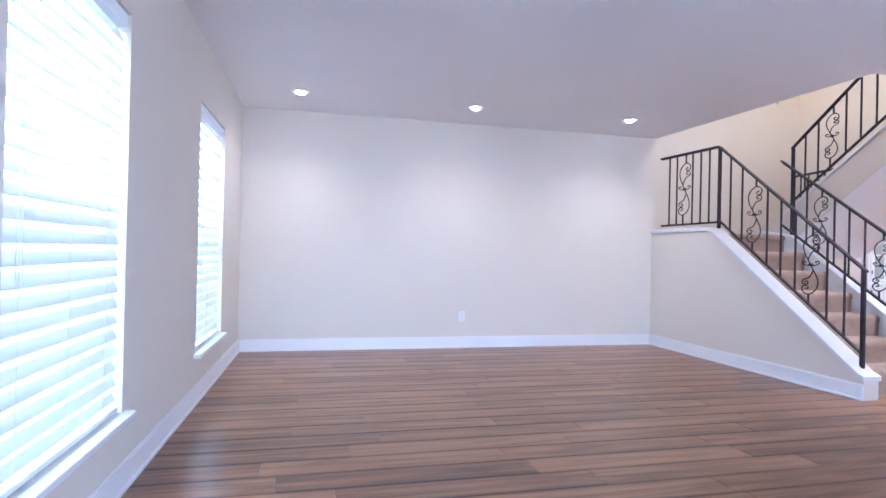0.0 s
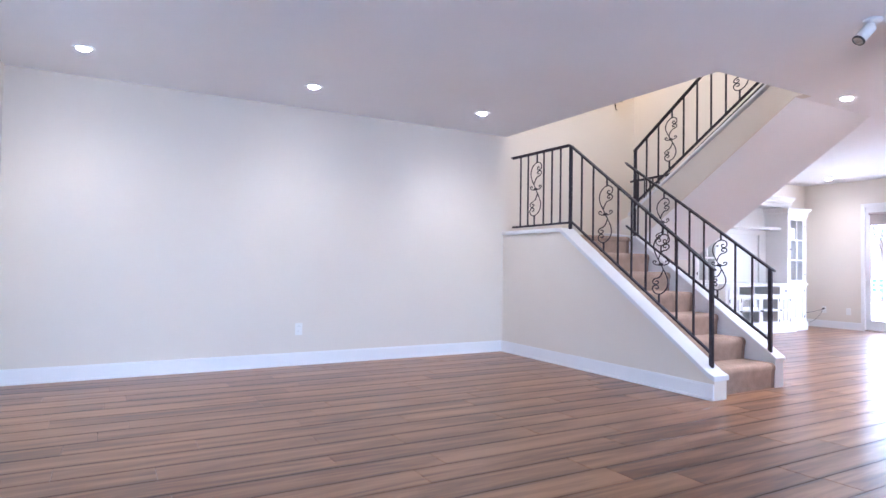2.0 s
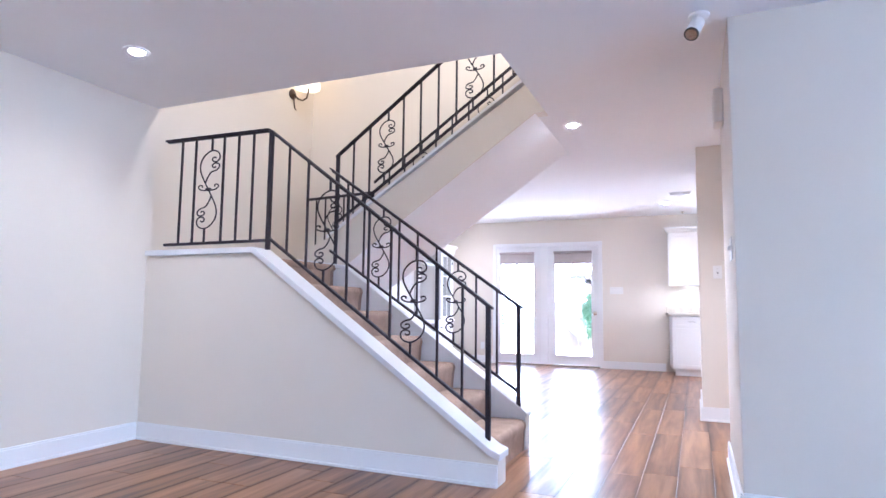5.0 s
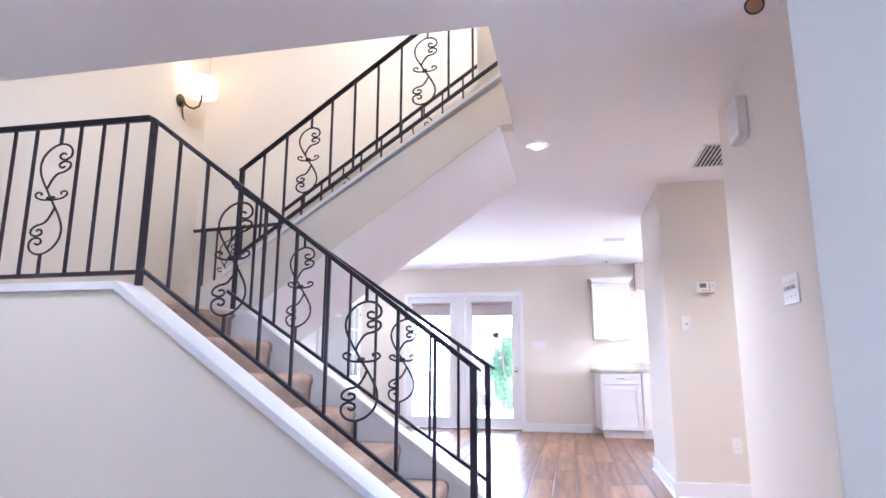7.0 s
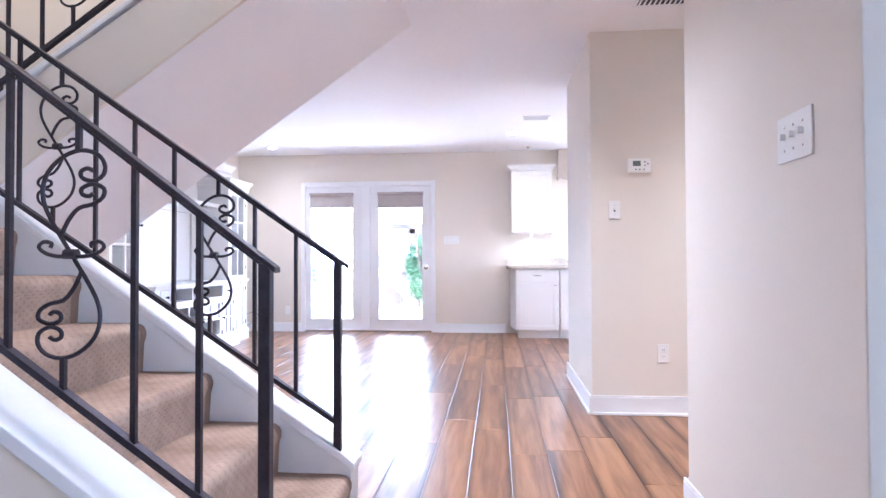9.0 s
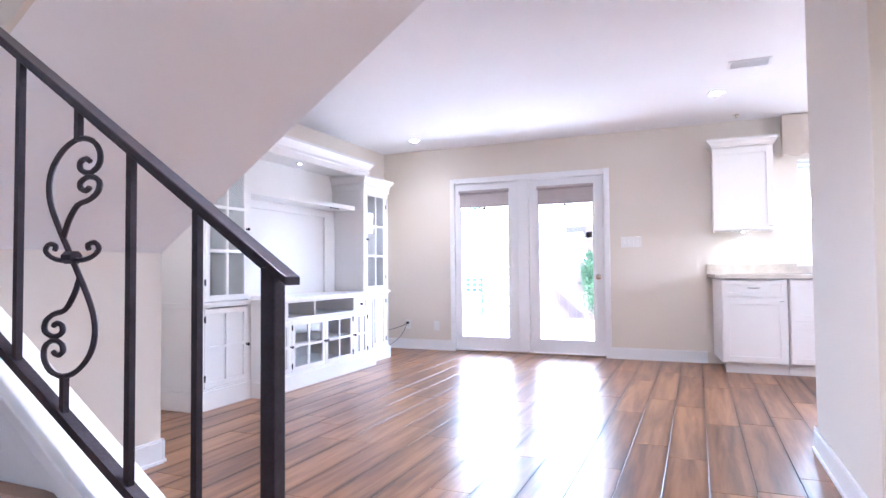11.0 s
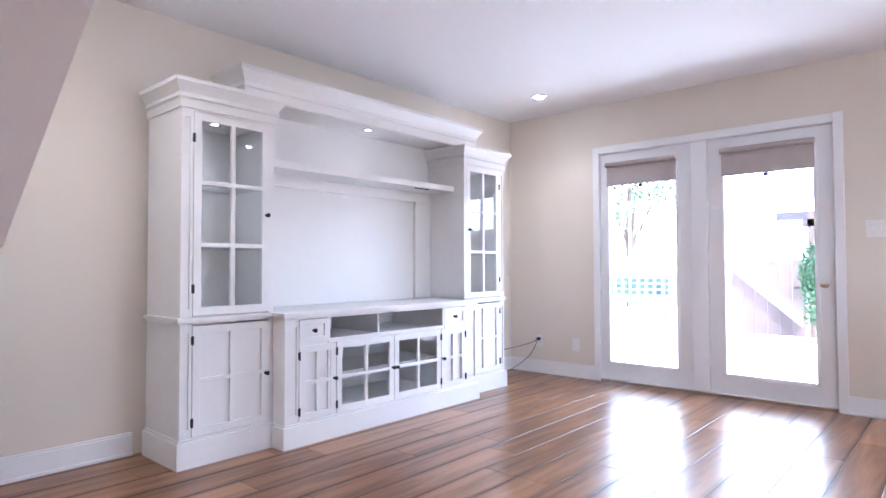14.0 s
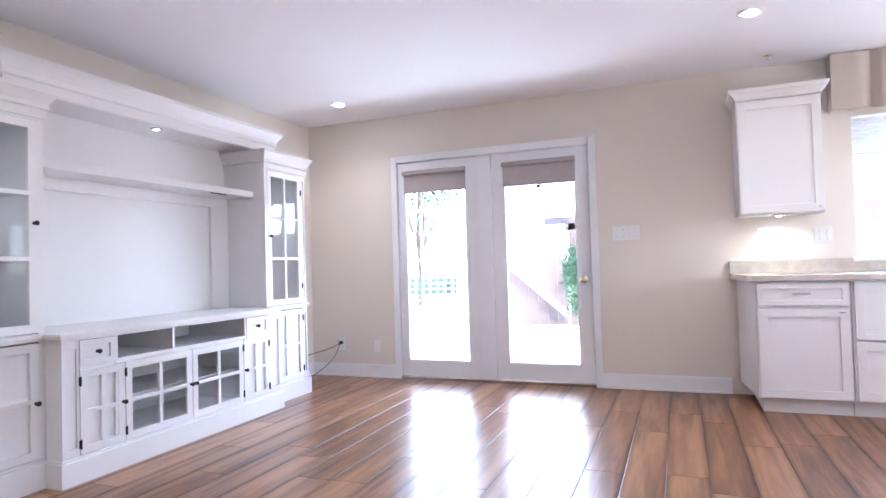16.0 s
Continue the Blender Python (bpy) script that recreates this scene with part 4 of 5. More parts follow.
grid_door(8.845, 9.306, 0.114, 0.542, FC - 0.003, 2, 2, True, 8.859, 0.33, 9.306)
grid_door(9.311, 9.582, 0.114, 0.540, FC - 0.003, 2, 2, False, 9.323, 0.33, 9.582)
# television bay
boxes("back_panel", M_CAB, [(CX1 + 0.001, CX2 - 0.001, BK - 0.012, BK, 0.7365, 1.965)], ent)
each("panel_frame", M_CAB, [(CX1 + 0.001, CX1 + 0.11, BK - 0.04, BK - 0.0125, 0.7365, 1.515), (CX2 - 0.18, CX2 - 0.001, BK - 0.04, BK - 0.0125, 0.7365, 1.515), (CX1 + 0.001, CX2 - 0.001, BK - 0.04, BK - 0.0125, 1.5155, 1.60)], ent, "white raised frame round the television bay", bevel=0.002)
boxes("bay_shelf", M_CAB, [(CX1 + 0.001, CX2 - 0.001, 6.595, BK - 0.041, 1.590, 1.634)], ent, "long white floating shelf", bevel=0.003)
boxes("shelf_bracket", M_HINGE, [(9.30, 9.45, 6.62, 6.63, 1.582, 1.5895)], ent, bevel=0.001)
boxes("canopy", M_CAB, [(CX1 + 0.001, CX2 - 0.001, 6.595, BK - 0.001, 1.966, 1.9695)], ent, "white canopy over the television bay")
boxes("canopy_block", M_CAB, [(7.895, CX1 + 0.0005, 6.605, BK - 0.001, 1.9535, 1.9697), (CX2 - 0.0005, 9.955, 6.605, BK - 0.001, 1.9535, 1.9697)], ent)
crown(7.885, 9.965, 6.595, 1.970, 2.138, 0.06, "cornice")
bm = bmesh.new()
lathe(bm, [(0.036, 0), (0.036, -0.006), (0.028, -0.010), (0.026, -0.004)], (8.88, 6.68, 1.9655), "z", 18)
pk = part("puck_light", bm, M_CHROME, ent, "small lit chrome puck light", smooth=True)
bm = bmesh.new()
lathe(bm, [(0.019, 0), (0.018, -0.002), (0.002, -0.004)], (8.88, 6.68, 1.961), "z", 18)
part("lens", bm, M_LEDCOOL, pk)
each("cable_hole", M_DARK, [(8.36, 8.41, BK - 0.0135, BK - 0.0125, 0.40, 0.45), (9.06, 9.10, BK - 0.0135, BK - 0.0125, 0.60, 0.66)], ent)
for cx, z, e in (((CX0 + CX1) / 2, 1.78, 0.15), ((CX2 + CX3) / 2, 1.78, 0.15), (8.88, 1.93, 0.08)):
    la = new("puck_lamp", bpy.data.lights.new("puck_lamp", "SPOT"))
    la.data.energy, la.data.color, la.data.spot_size, la.data.spot_blend, la.data.shadow_soft_size = e * 3, (1.0, 0.95, 0.88), radians(110), 0.7, 0.02
    la.matrix_world = look((cx, 6.69, z), (cx, 6.70, 0))

# ---- plates, sockets and cables ----
def plate(name, label, category, c, axis, w, h, kind, sgn=-1):
    """A wall plate at c, its face looking along sgn of the axis."""
    t = thing(name, label, category, c)
    def b(u0, u1, v0, v1, d0, d1):
        p0, p1 = c[0] + sgn * d0, c[0] + sgn * d1
        if axis == "x":
            return (p0, p1, c[1] + u0, c[1] + u1, c[2] + v0, c[2] + v1)
        return (c[0] + u0, c[0] + u1, c[1] + sgn * d0, c[1] + sgn * d1, c[2] + v0, c[2] + v1)
    boxes("plate", M_PLASTIC, [b(-w / 2, w / 2, -h / 2, h / 2, 0.0005, 0.006)], t, bevel=0.002)
    if kind == "outlet":
        for v in (-0.021, 0.021):
            o = boxes("socket", M_PLASTIC, [b(-0.016, 0.016, v - 0.013, v + 0.013, 0.006, 0.009)], t, bevel=0.003)
            for u in (-0.006, 0.006):
                boxes("slot", M_DARK, [b(u - 0.0012, u + 0.0012, v - 0.001, v + 0.007, 0.009, 0.0095)], o)
    elif kind:
        n = kind
        for k in range(n):
            u = (k - (n - 1) / 2) * 0.046
            boxes("toggle", M_PLASTIC, [b(u - 0.005, u + 0.005, -0.002, 0.014, 0.006, 0.019)], t, "white toggle switch", bevel=0.002)
            boxes("toggle_slot", M_DARK if n == 1 else M_PLASTIC, [b(u - 0.006, u + 0.006, -0.0125, 0.0125, 0.006, 0.0066)], t)
            for v in (-0.03, 0.03):
                boxes("screw", M_CHROME, [b(u - 0.003, u + 0.003, v - 0.003, v + 0.003, 0.006, 0.007)], t)
    return t


plate("switch_plate", "white triple toggle switch plate on the hall wall", "switch", (4.50, YP, 1.277), "y", 0.172, 0.12, 3, 1)
plate("switch_plate", "white single switch plate below the thermostat", "switch", (6.82, 2.56, 1.285), "x", 0.072, 0.115, 1)
plate("wall_outlet", "white double wall outlet low on the hall wall", "outlet", (6.82, 2.265, 0.37), "x", 0.07, 0.115, "outlet")
plate("wall_outlet", "white double wall outlet on the divider wall", "outlet", (XG, 1.83, 0.36), "x", 0.07, 0.115, "outlet")
plate("wall_outlet", "white wall outlet low on the empty room's back wall", "outlet", (1.84, YB, 0.32), "y", 0.07, 0.115, "outlet")
plate("switch_plate", "white four-way toggle switch plate beside the patio door", "switch", (XD, 3.93, 1.236), "x", 0.21, 0.115, 4)
wo = plate("wall_outlet", "white wall outlet with a black plug beside the media cabinet", "outlet", (XD, 6.615, 0.281), "x", 0.07, 0.115, "outlet")
plate("blank_plate", "blank white wall plate near the patio door", "wall plate", (XD, 6.23, 0.272), "x", 0.07, 0.115, 0)
plate("wall_outlet", "white wall outlet under the kitchen wall cabinet", "outlet", (XD, 2.95, 1.172), "x", 0.07, 0.115, "outlet")
plate("switch_plate", "white double switch plate beside the kitchen window", "switch", (XD, 2.56, 1.158), "x", 0.115, 0.115, 2)

boxes("plug", M_CABLE, [(XD - 0.04, XD - 0.0095, 6.60, 6.63, 0.286, 0.313)], wo, "black plug", bevel=0.003)
for k, pts in enumerate((((XD - 0.04, 6.615, 0.296), (XD - 0.10, 6.70, 0.25), (XD - 0.35, 6.85, 0.20), (XD - 0.62, 6.88, 0.19), (XD - 0.80, 6.90, 0.18)),
                         ((XD - 0.04, 6.615, 0.29), (XD - 0.07, 6.68, 0.15), (XD - 0.16, 6.78, 0.04), (XD - 0.32, 6.85, -0.016), (XD - 0.6, 6.90, -0.016), (XD - 0.80, 6.91, -0.016)))):
    c = thing("power_cable", "thin black power cable drooping from the wall outlet", "cable", pts[0])
    bm = bmesh.new()
    vs = [Vector(p) for p in pts]
    sm = []
    for i in range(len(vs) - 1):
        p0, p1, p2, p3 = vs[max(i - 1, 0)], vs[i], vs[i + 1], vs[min(i + 2, len(vs) - 1)]
        for j in range(6):
            u = j / 6
            sm.append(0.5 * ((2 * p1) + (p2 - p0) * u + (2 * p0 - 5 * p1 + 4 * p2 - p3) * u * u + (3 * p1 - p0 - 3 * p2 + p3) * u ** 3))
    tube(bm, sm + [vs[-1]], 0.003, 6)
    part("cord", bm, M_CABLE, c, smooth=True)

# thermostat
t = thing("thermostat", "white digital thermostat with a grey display", "thermostat", (6.82, 2.40, 1.565))
boxes("housing", M_PLASTIC, [(6.790, 6.8195, 2.335, 2.475, 1.522, 1.608)], t, bevel=0.006)
boxes("display", M_LCD, [(6.788, 6.7895, 2.40, 2.448, 1.560, 1.593)], t)
for y, z in ((2.405, 1.600), (2.405, 1.578), (2.385, 1.589), (2.41, 1.553), (2.435, 1.553), (2.46, 1.553)):
    boxes("button", M_LCD, [(6.7875, 6.7895, y - 0.035, y - 0.025, z - 0.019, z - 0.011)], t, bevel=0.001)
# door chime
t = thing("door_chime", "white box door chime high on the hall wall", "door chime", (4.91, YP, 2.18))
boxes("housing", M_PLASTIC, [(4.83, 4.995, YP + 0.0005, YP + 0.055, 2.075, 2.285)], t, bevel=0.010)
each("grille_bar", M_PLASTIC, [(4.85 + 0.033 * k, 4.862 + 0.033 * k, YP + 0.0552, YP + 0.058, 2.11, 2.25) for k in range(4)], t)
# hanging spot
t = thing("spot_light", "small white cylinder spotlight tilted under the ceiling", "ceiling light", (4.15, 2.69, H))
bm = bmesh.new()
lathe(bm, [(0.050, 0), (0.050, -0.010), (0.040, -0.018), (0.012, -0.020)], (4.15, 2.69, H - 0.0005), "z", 20)
part("canopy_plate", bm, M_TRIM, t, smooth=True)
bm = bmesh.new()
tube(bm, [(4.15, 2.69, H - 0.018), (4.15, 2.69, H - 0.045)], 0.010, 12)
part("stem", bm, M_TRIM, t, smooth=True)
c0, d0 = Vector((4.145, 2.693, H - 0.035)), Vector((-0.62, 0.30, -0.80)).normalized()
bm = bmesh.new()
tube(bm, [c0, c0 + d0 * 0.012, c0 + d0 * 0.014, c0 + d0 * 0.12], lambda q: 0.020 + 0.014 * min(1, q * 2.5), 20)
hd = part("head", bm, M_PLASTIC, t, "white metal lamp head", smooth=True)
bm = bmesh.new()
tube(bm, [c0 + d0 * 0.1202, c0 + d0 * 0.128], 0.0355, 20)
part("rim", bm, M_DARK, hd, "black front rim", smooth=True)
bm = bmesh.new()
tube(bm, [c0 + d0 * 0.1282, c0 + d0 * 0.1290], 0.028, 18)
part("lens", bm, M_CHROME, hd)

# ceiling vents
def vent(name, label, x0, x1, y0, y1, n, along):
    t = thing(name, label, "ceiling vent", ((x0 + x1) / 2, (y0 + y1) / 2, H))
    f = 0.018
    boxes("frame", M_TRIM, [(x0, x1, y0, y0 + f, H - 0.008, H - 0.0005), (x0, x1, y1 - f, y1, H - 0.008, H - 0.0005), (x0, x0 + f, y0 + f, y1 - f, H - 0.008, H - 0.0005), (x1 - f, x1, y0 + f, y1 - f, H - 0.008, H - 0.0005)], t, bevel=0.001)
    boxes("backing", M_DARK, [(x0 + f, x1 - f, y0 + f, y1 - f, H - 0.0022, H - 0.0012)], t)
    for k in range(n):
        q = (k + 0.5) / n
        if along == "x":
            c = y0 + f + (y1 - y0 - 2 * f) * q
            b = (x0 + f, x1 - f, c - 0.004, c + 0.004, H - 0.008, H - 0.003)
        else:
            c = x0 + f + (x1 - x0 - 2 * f) * q
            b = (c - 0.004, c + 0.004, y0 + f, y1 - f, H - 0.008, H - 0.003)
        boxes("slat", M_TRIM, [b], t)


vent("supply_vent", "small white slotted ceiling vent", 9.04, 9.22, 2.76, 3.04, 6, "y")
vent("return_vent", "large white slatted ceiling return grille in the hall", 5.95, 6.45, 1.75, 2.52, 26, "x")

# sprinkler
t = thing("fire_sprinkler", "small brass fire sprinkler on the ceiling above the kitchen cabinet", "sprinkler", (10.74, 2.90, H))
bm = bmesh.new()
lathe(bm, [(0.030, 0.0), (0.028, -0.004), (0.010, -0.008), (0.008, -0.022), (0.003, -0.023)], (10.74, 2.90, H - 0.0005), "z", 16)
part("escutcheon", bm, M_BRASS, t, smooth=True)
bm = bmesh.new()
lathe(bm, [(0.003, 0.0), (0.014, -0.002), (0.014, -0.004), (0.003, -0.005)], (10.74, 2.90, H - 0.0235), "z", 12)
part("deflector", bm, M_BRASS, t, smooth=True)

# wall sconce
t = thing("wall_sconce", "lit bronze wall sconce with a cream fabric shade", "wall lamp", (6.20, 6.80, 3.30))
bm = bmesh.new()
lathe(bm, [(0.055, 0), (0.06, -0.012), (0.045, -0.022), (0.02, -0.03), (0.004, -0.032)], (6.20, 6.799, 3.27), "y", 18)
part("backplate", bm, M_BRONZE, t, smooth=True)
bm = bmesh.new()
tube(bm, [(6.20, 6.77, 3.27), (6.205, 6.72, 3.21), (6.22, 6.67, 3.19), (6.24, 6.63, 3.22), (6.25, 6.62, 3.29), (6.25, 6.62, 3.35)], 0.009, 8)
tube(bm, [(6.20, 6.775, 3.25), (6.19, 6.76, 3.17), (6.195, 6.75, 3.10), (6.21, 6.74, 3.08)], lambda q: 0.010 - 0.006 * q, 8)
lathe(bm, [(0.012, 0), (0.03, 0.012), (0.014, 0.02), (0.014, 0.05)], (6.25, 6.62, 3.33), "z", 14)
part("arm", bm, M_BRONZE, t, smooth=True)
bm = bmesh.new()
lathe(bm, [(0.135, 0.0), (0.137, 0.04), (0.128, 0.15), (0.124, 0.152), (0.132, 0.04), (0.131, 0.001)], (6.25, 6.63, 3.33), "z", 22)
part("shade", bm, M_SCONCE, t, "glowing cream shade", smooth=True)
la = new("sconce_lamp", bpy.data.lights.new("sconce_lamp", "POINT"))
la.data.energy, la.data.color, la.data.shadow_soft_size = 0.12, (1.0, 0.78, 0.48), 0.04
la.location = (6.25, 6.63, 3.46)

# ---- kitchen ----
def shaker(x, y0, y1, z0, z1, parent, name="door", f=0.055):
    bm = bmesh.new()
    lattice(bm, (y0, y0 + f, y1 - f, y1), (z0, z0 + f, z1 - f, z1), lambda i, j: (i, j) == (1, 1), x - 0.02, x - 0.0045, "x")
    d = part(name, bm, M_KCAB, parent, "white shaker " + name, bevel=0.0025)
    boxes("panel", M_KCAB, [(x - 0.012, x - 0.0005, y0 + f + 0.0005, y1 - f - 0.0005, z0 + f + 0.0005, z1 - f - 0.0005)], d)
    return d


def pull(x, y, z, parent, w=0.1):
    bm = bmesh.new()
    tube(bm, [(x, y - w / 2, z), (x - 0.022, y - w / 2 + 0.012, z), (x - 0.026, y, z), (x - 0.022, y + w / 2 - 0.012, z), (x, y + w / 2, z)], 0.005, 8)
    part("handle", bm, M_CHROME, parent, "brushed nickel handle", smooth=True)


KX = 10.44
for i, (y0, y1) in enumerate(((2.54, 3.08), (1.66, 2.535), (0.75, 1.655), (0.02, 0.745))):
    t = thing("base_cabinet", "white shaker kitchen base cabinet with " + ("one drawer over a door" if i == 0 else "wide drawers"), "cabinet", ((KX + XD) / 2, (y0 + y1) / 2, 0), "kitchen base cabinets")
    bm = bmesh.new()
    if i == 0:
        prism(bm, [(KX, y0), (XD - 0.002, y0), (XD - 0.002, y1 + 0.06), (KX, y1)], "z", 0.075, 0.845)
    else:
        box(bm, KX, XD - 0.002, y0, y1, 0.075, 0.845)
    part("carcass", bm, M_KCAB, t)
    boxes("toe_kick", M_KCAB, [(KX + 0.05, XD - 0.002, y0, y1 - (0.03 if i == 0 else 0), FZ, 0.0995)], t)
    if i == 0:
        d = shaker(KX, y0 + 0.012, y1 - 0.012, 0.688, 0.832, t, "drawer", 0.035)
        pull(KX - 0.012, (y0 + y1) / 2, 0.765, d)
        d = shaker(KX, y0 + 0.012, y1 - 0.012, 0.085, 0.668, t)
        pull(KX - 0.02, y0 + 0.05, 0.645, d, 0.03)
    else:
        for z0, z1 in ((0.085, 0.458), (0.471, 0.832)):
            d = shaker(KX, y0 + 0.012, y1 - 0.012, z0, z1, t, "drawer")
            pull(KX - 0.02, (y0 + y1) / 2, z1 - 0.03, d)
t = thing("countertop", "beige mottled stone kitchen countertop with a low backsplash", "countertop", (10.7, 1.6, 0.846))
bm = bmesh.new()
prism(bm, [(KX - 0.035, 0.005), (XD - 0.001, 0.005), (XD - 0.001, 3.19), (KX - 0.0, 3.13), (KX - 0.035, 3.10)], "z", 0.8465, 0.888)
part("slab", bm, M_COUNTER, t, bevel=0.006)
boxes("backsplash", M_COUNTER, [(XD - 0.022, XD - 0.001, 0.005, 3.185, 0.8885, 0.985)], t, bevel=0.003)
t = thing("wall_cabinet", "white shaker kitchen wall cabinet with a flared cornice", "cabinet", (10.84, 2.86, 1.31))
UX = 10.69
boxes("carcass", M_KCAB, [(UX, XD - 0.001, 2.60, 3.125, 1.31, 2.12)], t)
d = shaker(UX, 2.605, 3.12, 1.317, 2.105, t)
pull(UX - 0.02, 2.63, 1.345, d, 0.025)
bm = bmesh.new()
rings = []
for o, z in ((0.0, 2.12), (0.006, 2.125), (0.010, 2.142), (0.03, 2.165), (0.042, 2.172), (0.045, 2.190), (0.045, 2.198)):
    rings.append([bm.verts.new(p) for p in ((XD - 0.001, 3.125 + o, z), (UX - 0.02 - o, 3.125 + o, z), (UX - 0.02 - o, 2.60 - o, z), (XD - 0.001, 2.60 - o, z))])
for p, q in zip(rings, rings[1:]):
    for k in range(4):
        bm.faces.new((p[k], p[(k + 1) % 4], q[(k + 1) % 4], q[k]))
bm.faces.new(rings[0][::-1])
bm.faces.new(rings[-1])
part("cornice", bm, M_KCAB, t)
bm = bmesh.new()
lathe(bm, [(0.032, 0), (0.032, -0.008), (0.024, -0.010)], (10.84, 2.86, 1.3095), "z", 16)
pk = part("puck_light", bm, M_CHROME, t, smooth=True)
bm = bmesh.new()
lathe(bm, [(0.023, 0), (0.002, -0.002)], (10.84, 2.86, 1.2993), "z", 16)
part("lens", bm, M_LEDCOOL, pk)
la = new("undercabinet_lamp", bpy.data.lights.new("undercabinet_lamp", "SPOT"))
la.data.energy, la.data.color, la.data.spot_size, la.data.spot_blend, la.data.shadow_soft_size = 1.4, (1.0, 0.9, 0.68), radians(150), 0.8, 0.02
la.matrix_world = look((10.84, 2.86, 1.287), (10.87, 2.86, 0))
# window, shade and valance
y0, y1, z0, z1 = KWIN
t = thing("window_4", "white framed kitchen window with a raised pleated shade", "window", (XD, (y0 + y1) / 2, z0), kind="structure")
boxes("window_frame", M_TRIM, [(XD + 0.09, XD + 0.14, y0, y0 + 0.045, z0, z1), (XD + 0.09, XD + 0.14, y1 - 0.045, y1, z0, z1), (XD + 0.09, XD + 0.14, y0 + 0.045, y1 - 0.045, z0, z0 + 0.045), (XD + 0.09, XD + 0.14, y0 + 0.045, y1 - 0.045, z1 - 0.045, z1)], t, bevel=0.003)
boxes("window_sill", M_TRIM, [(XD - 0.035, XD + 0.09, y0 - 0.03, y1 + 0.03, z0 - 0.03, z0 - 0.0005)], t, bevel=0.005)
p = boxes("pane", M_GLASS, [(XD + 0.11, XD + 0.116, y0 + 0.045, y1 - 0.045, z0 + 0.045, z1 - 0.045)], t)
p.visible_shadow = False
s = thing("pleated_shade", "white pleated window shade gathered at the top", "shade", (XD + 0.05, (y0 + y1) / 2, z1))
for k in range(6):
    bm = bmesh.new()
    zz = z1 - 0.012 - 0.05 * k
    prism(bm, [(XD + 0.05, zz), (XD + 0.025, zz - 0.02), (XD + 0.03, zz - 0.045), (XD + 0.052, zz - 0.05)], "y", y0 + 0.01, y1 - 0.01)
    part("pleat", bm, M_BLIND, s)
v = thing("valance", "beige box pleated fabric valance over the kitchen window", "valance", (XD - 0.08, 1.8, 2.3))
bm = bmesh.new()
n, prev = 60, None
for k in range(n + 1):
    yy = 1.06 + (2.49 - 1.06) * k / n
    ph = ((yy - 1.06) / 0.38) % 1
    off = 0.0 if ph > 0.28 else -0.052 * math.sin(ph / 0.28 * math.pi)
    top, low = (XD - 0.11, 2.425), (XD - 0.135 - off * 1.2, 2.03 + 0.012 * math.sin(yy * 31))
    cur = [bm.verts.new((top[0] - off * 0.3, yy, top[1])), bm.verts.new((low[0], yy, low[1])), bm.verts.new((low[0] + 0.006, yy, low[1])), bm.verts.new((top[0] - off * 0.3 + 0.006, yy, top[1]))]
    if prev:
        for a, b in ((0, 1), (1, 2), (2, 3), (3, 0)):
            bm.faces.new((prev[a], prev[b], cur[b], cur[a]))
    else:
        bm.faces.new(cur)
    prev = cur
bm.faces.new(prev[::-1])
part("fabric", bm, M_VALANCE, v, smooth=True)
each("return_flap", M_VALANCE, [(XD - 0.135, XD - 0.001, 2.491, 2.497, 2.03, 2.425), (XD - 0.11, XD - 0.001, 1.06, 2.49, 2.426, 2.432)], v)

# ---- outside ----
structure("ground", M_GROUND, [(-300, 300, -300, 300, -0.4, -0.15)], "bare ground around the house", "ground")
structure("patio", M_CONCRETE, [(XD + 0.2, XD + 4.8, -2, 12, -0.149, -0.03)], "pale sunlit concrete patio", "patio")
FX = 15.8


def board_fence(name, label, y0, y1, z0, z1, mat):
    t = thing(name, label, "fence", (FX, (y0 + y1) / 2, -0.15))
    n = max(1, int((y1 - y0) / 0.145))
    w = (y1 - y0) / n
    for k in range(n):
        boxes("board", mat, [(FX, FX + 0.02, y0 + k * w + 0.003, y0 + (k + 1) * w - 0.003, z0, z1 + 0.01 * math.sin(k * 2.3))], t)
    for z in (z0 + 0.25, z1 - 0.25):
        boxes("rail", mat, [(FX + 0.021, FX + 0.06, y0, y1, z, z + 0.09)], t)
    return t


board_fence("fence", "weathered brown wooden board fence behind the patio", -2.0, 5.22, -0.149, 1.75, M_FENCE)
g = board_fence("gate", "pale wooden board gate with a diagonal brace", 5.26, 6.24, -0.02, 1.08, M_GATE)
bm = bmesh.new()
prism(bm, [(6.22, 0.92), (6.22, 1.04), (5.30, 0.24), (5.30, 0.12)], "x", FX - 0.03, FX - 0.001)
part("brace", bm, M_TRIM, g, "pale diagonal brace")
boxes("latch", M_HINGE, [(FX - 0.03, FX - 0.001, 5.27, 5.40, 0.66, 0.69)], g, bevel=0.003)
t = thing("fence", "open pale metal picket fence beside the gate", "fence", (FX, 8.0, -0.15))
for k in range(16):
    yy = 6.3 + 0.14 * k
    bm = bmesh.new()
    box(bm, FX, FX + 0.02, yy, yy + 0.03, -0.149, 2.1)
    part("picket", bm, M_TRIM, t)
for z in (0.2, 1.1, 2.0):
    boxes("rail", M_TRIM, [(FX + 0.021, FX + 0.04, 6.2, 8.7, z, z + 0.04)], t)
p = thing("pergola", "brown painted timber pergola beams beyond the fence", "pergola", (FX + 0.4, 4.4, -0.15))
boxes("beam", M_BEAM, [(FX + 0.2, FX + 0.3, 2.5, 5.66, 1.66, 1.78)], p, bevel=0.005)
boxes("beam", M_BEAM, [(FX + 0.0, FX + 0.19, 5.1, 5.28, 1.54, 1.655)], p, bevel=0.005)
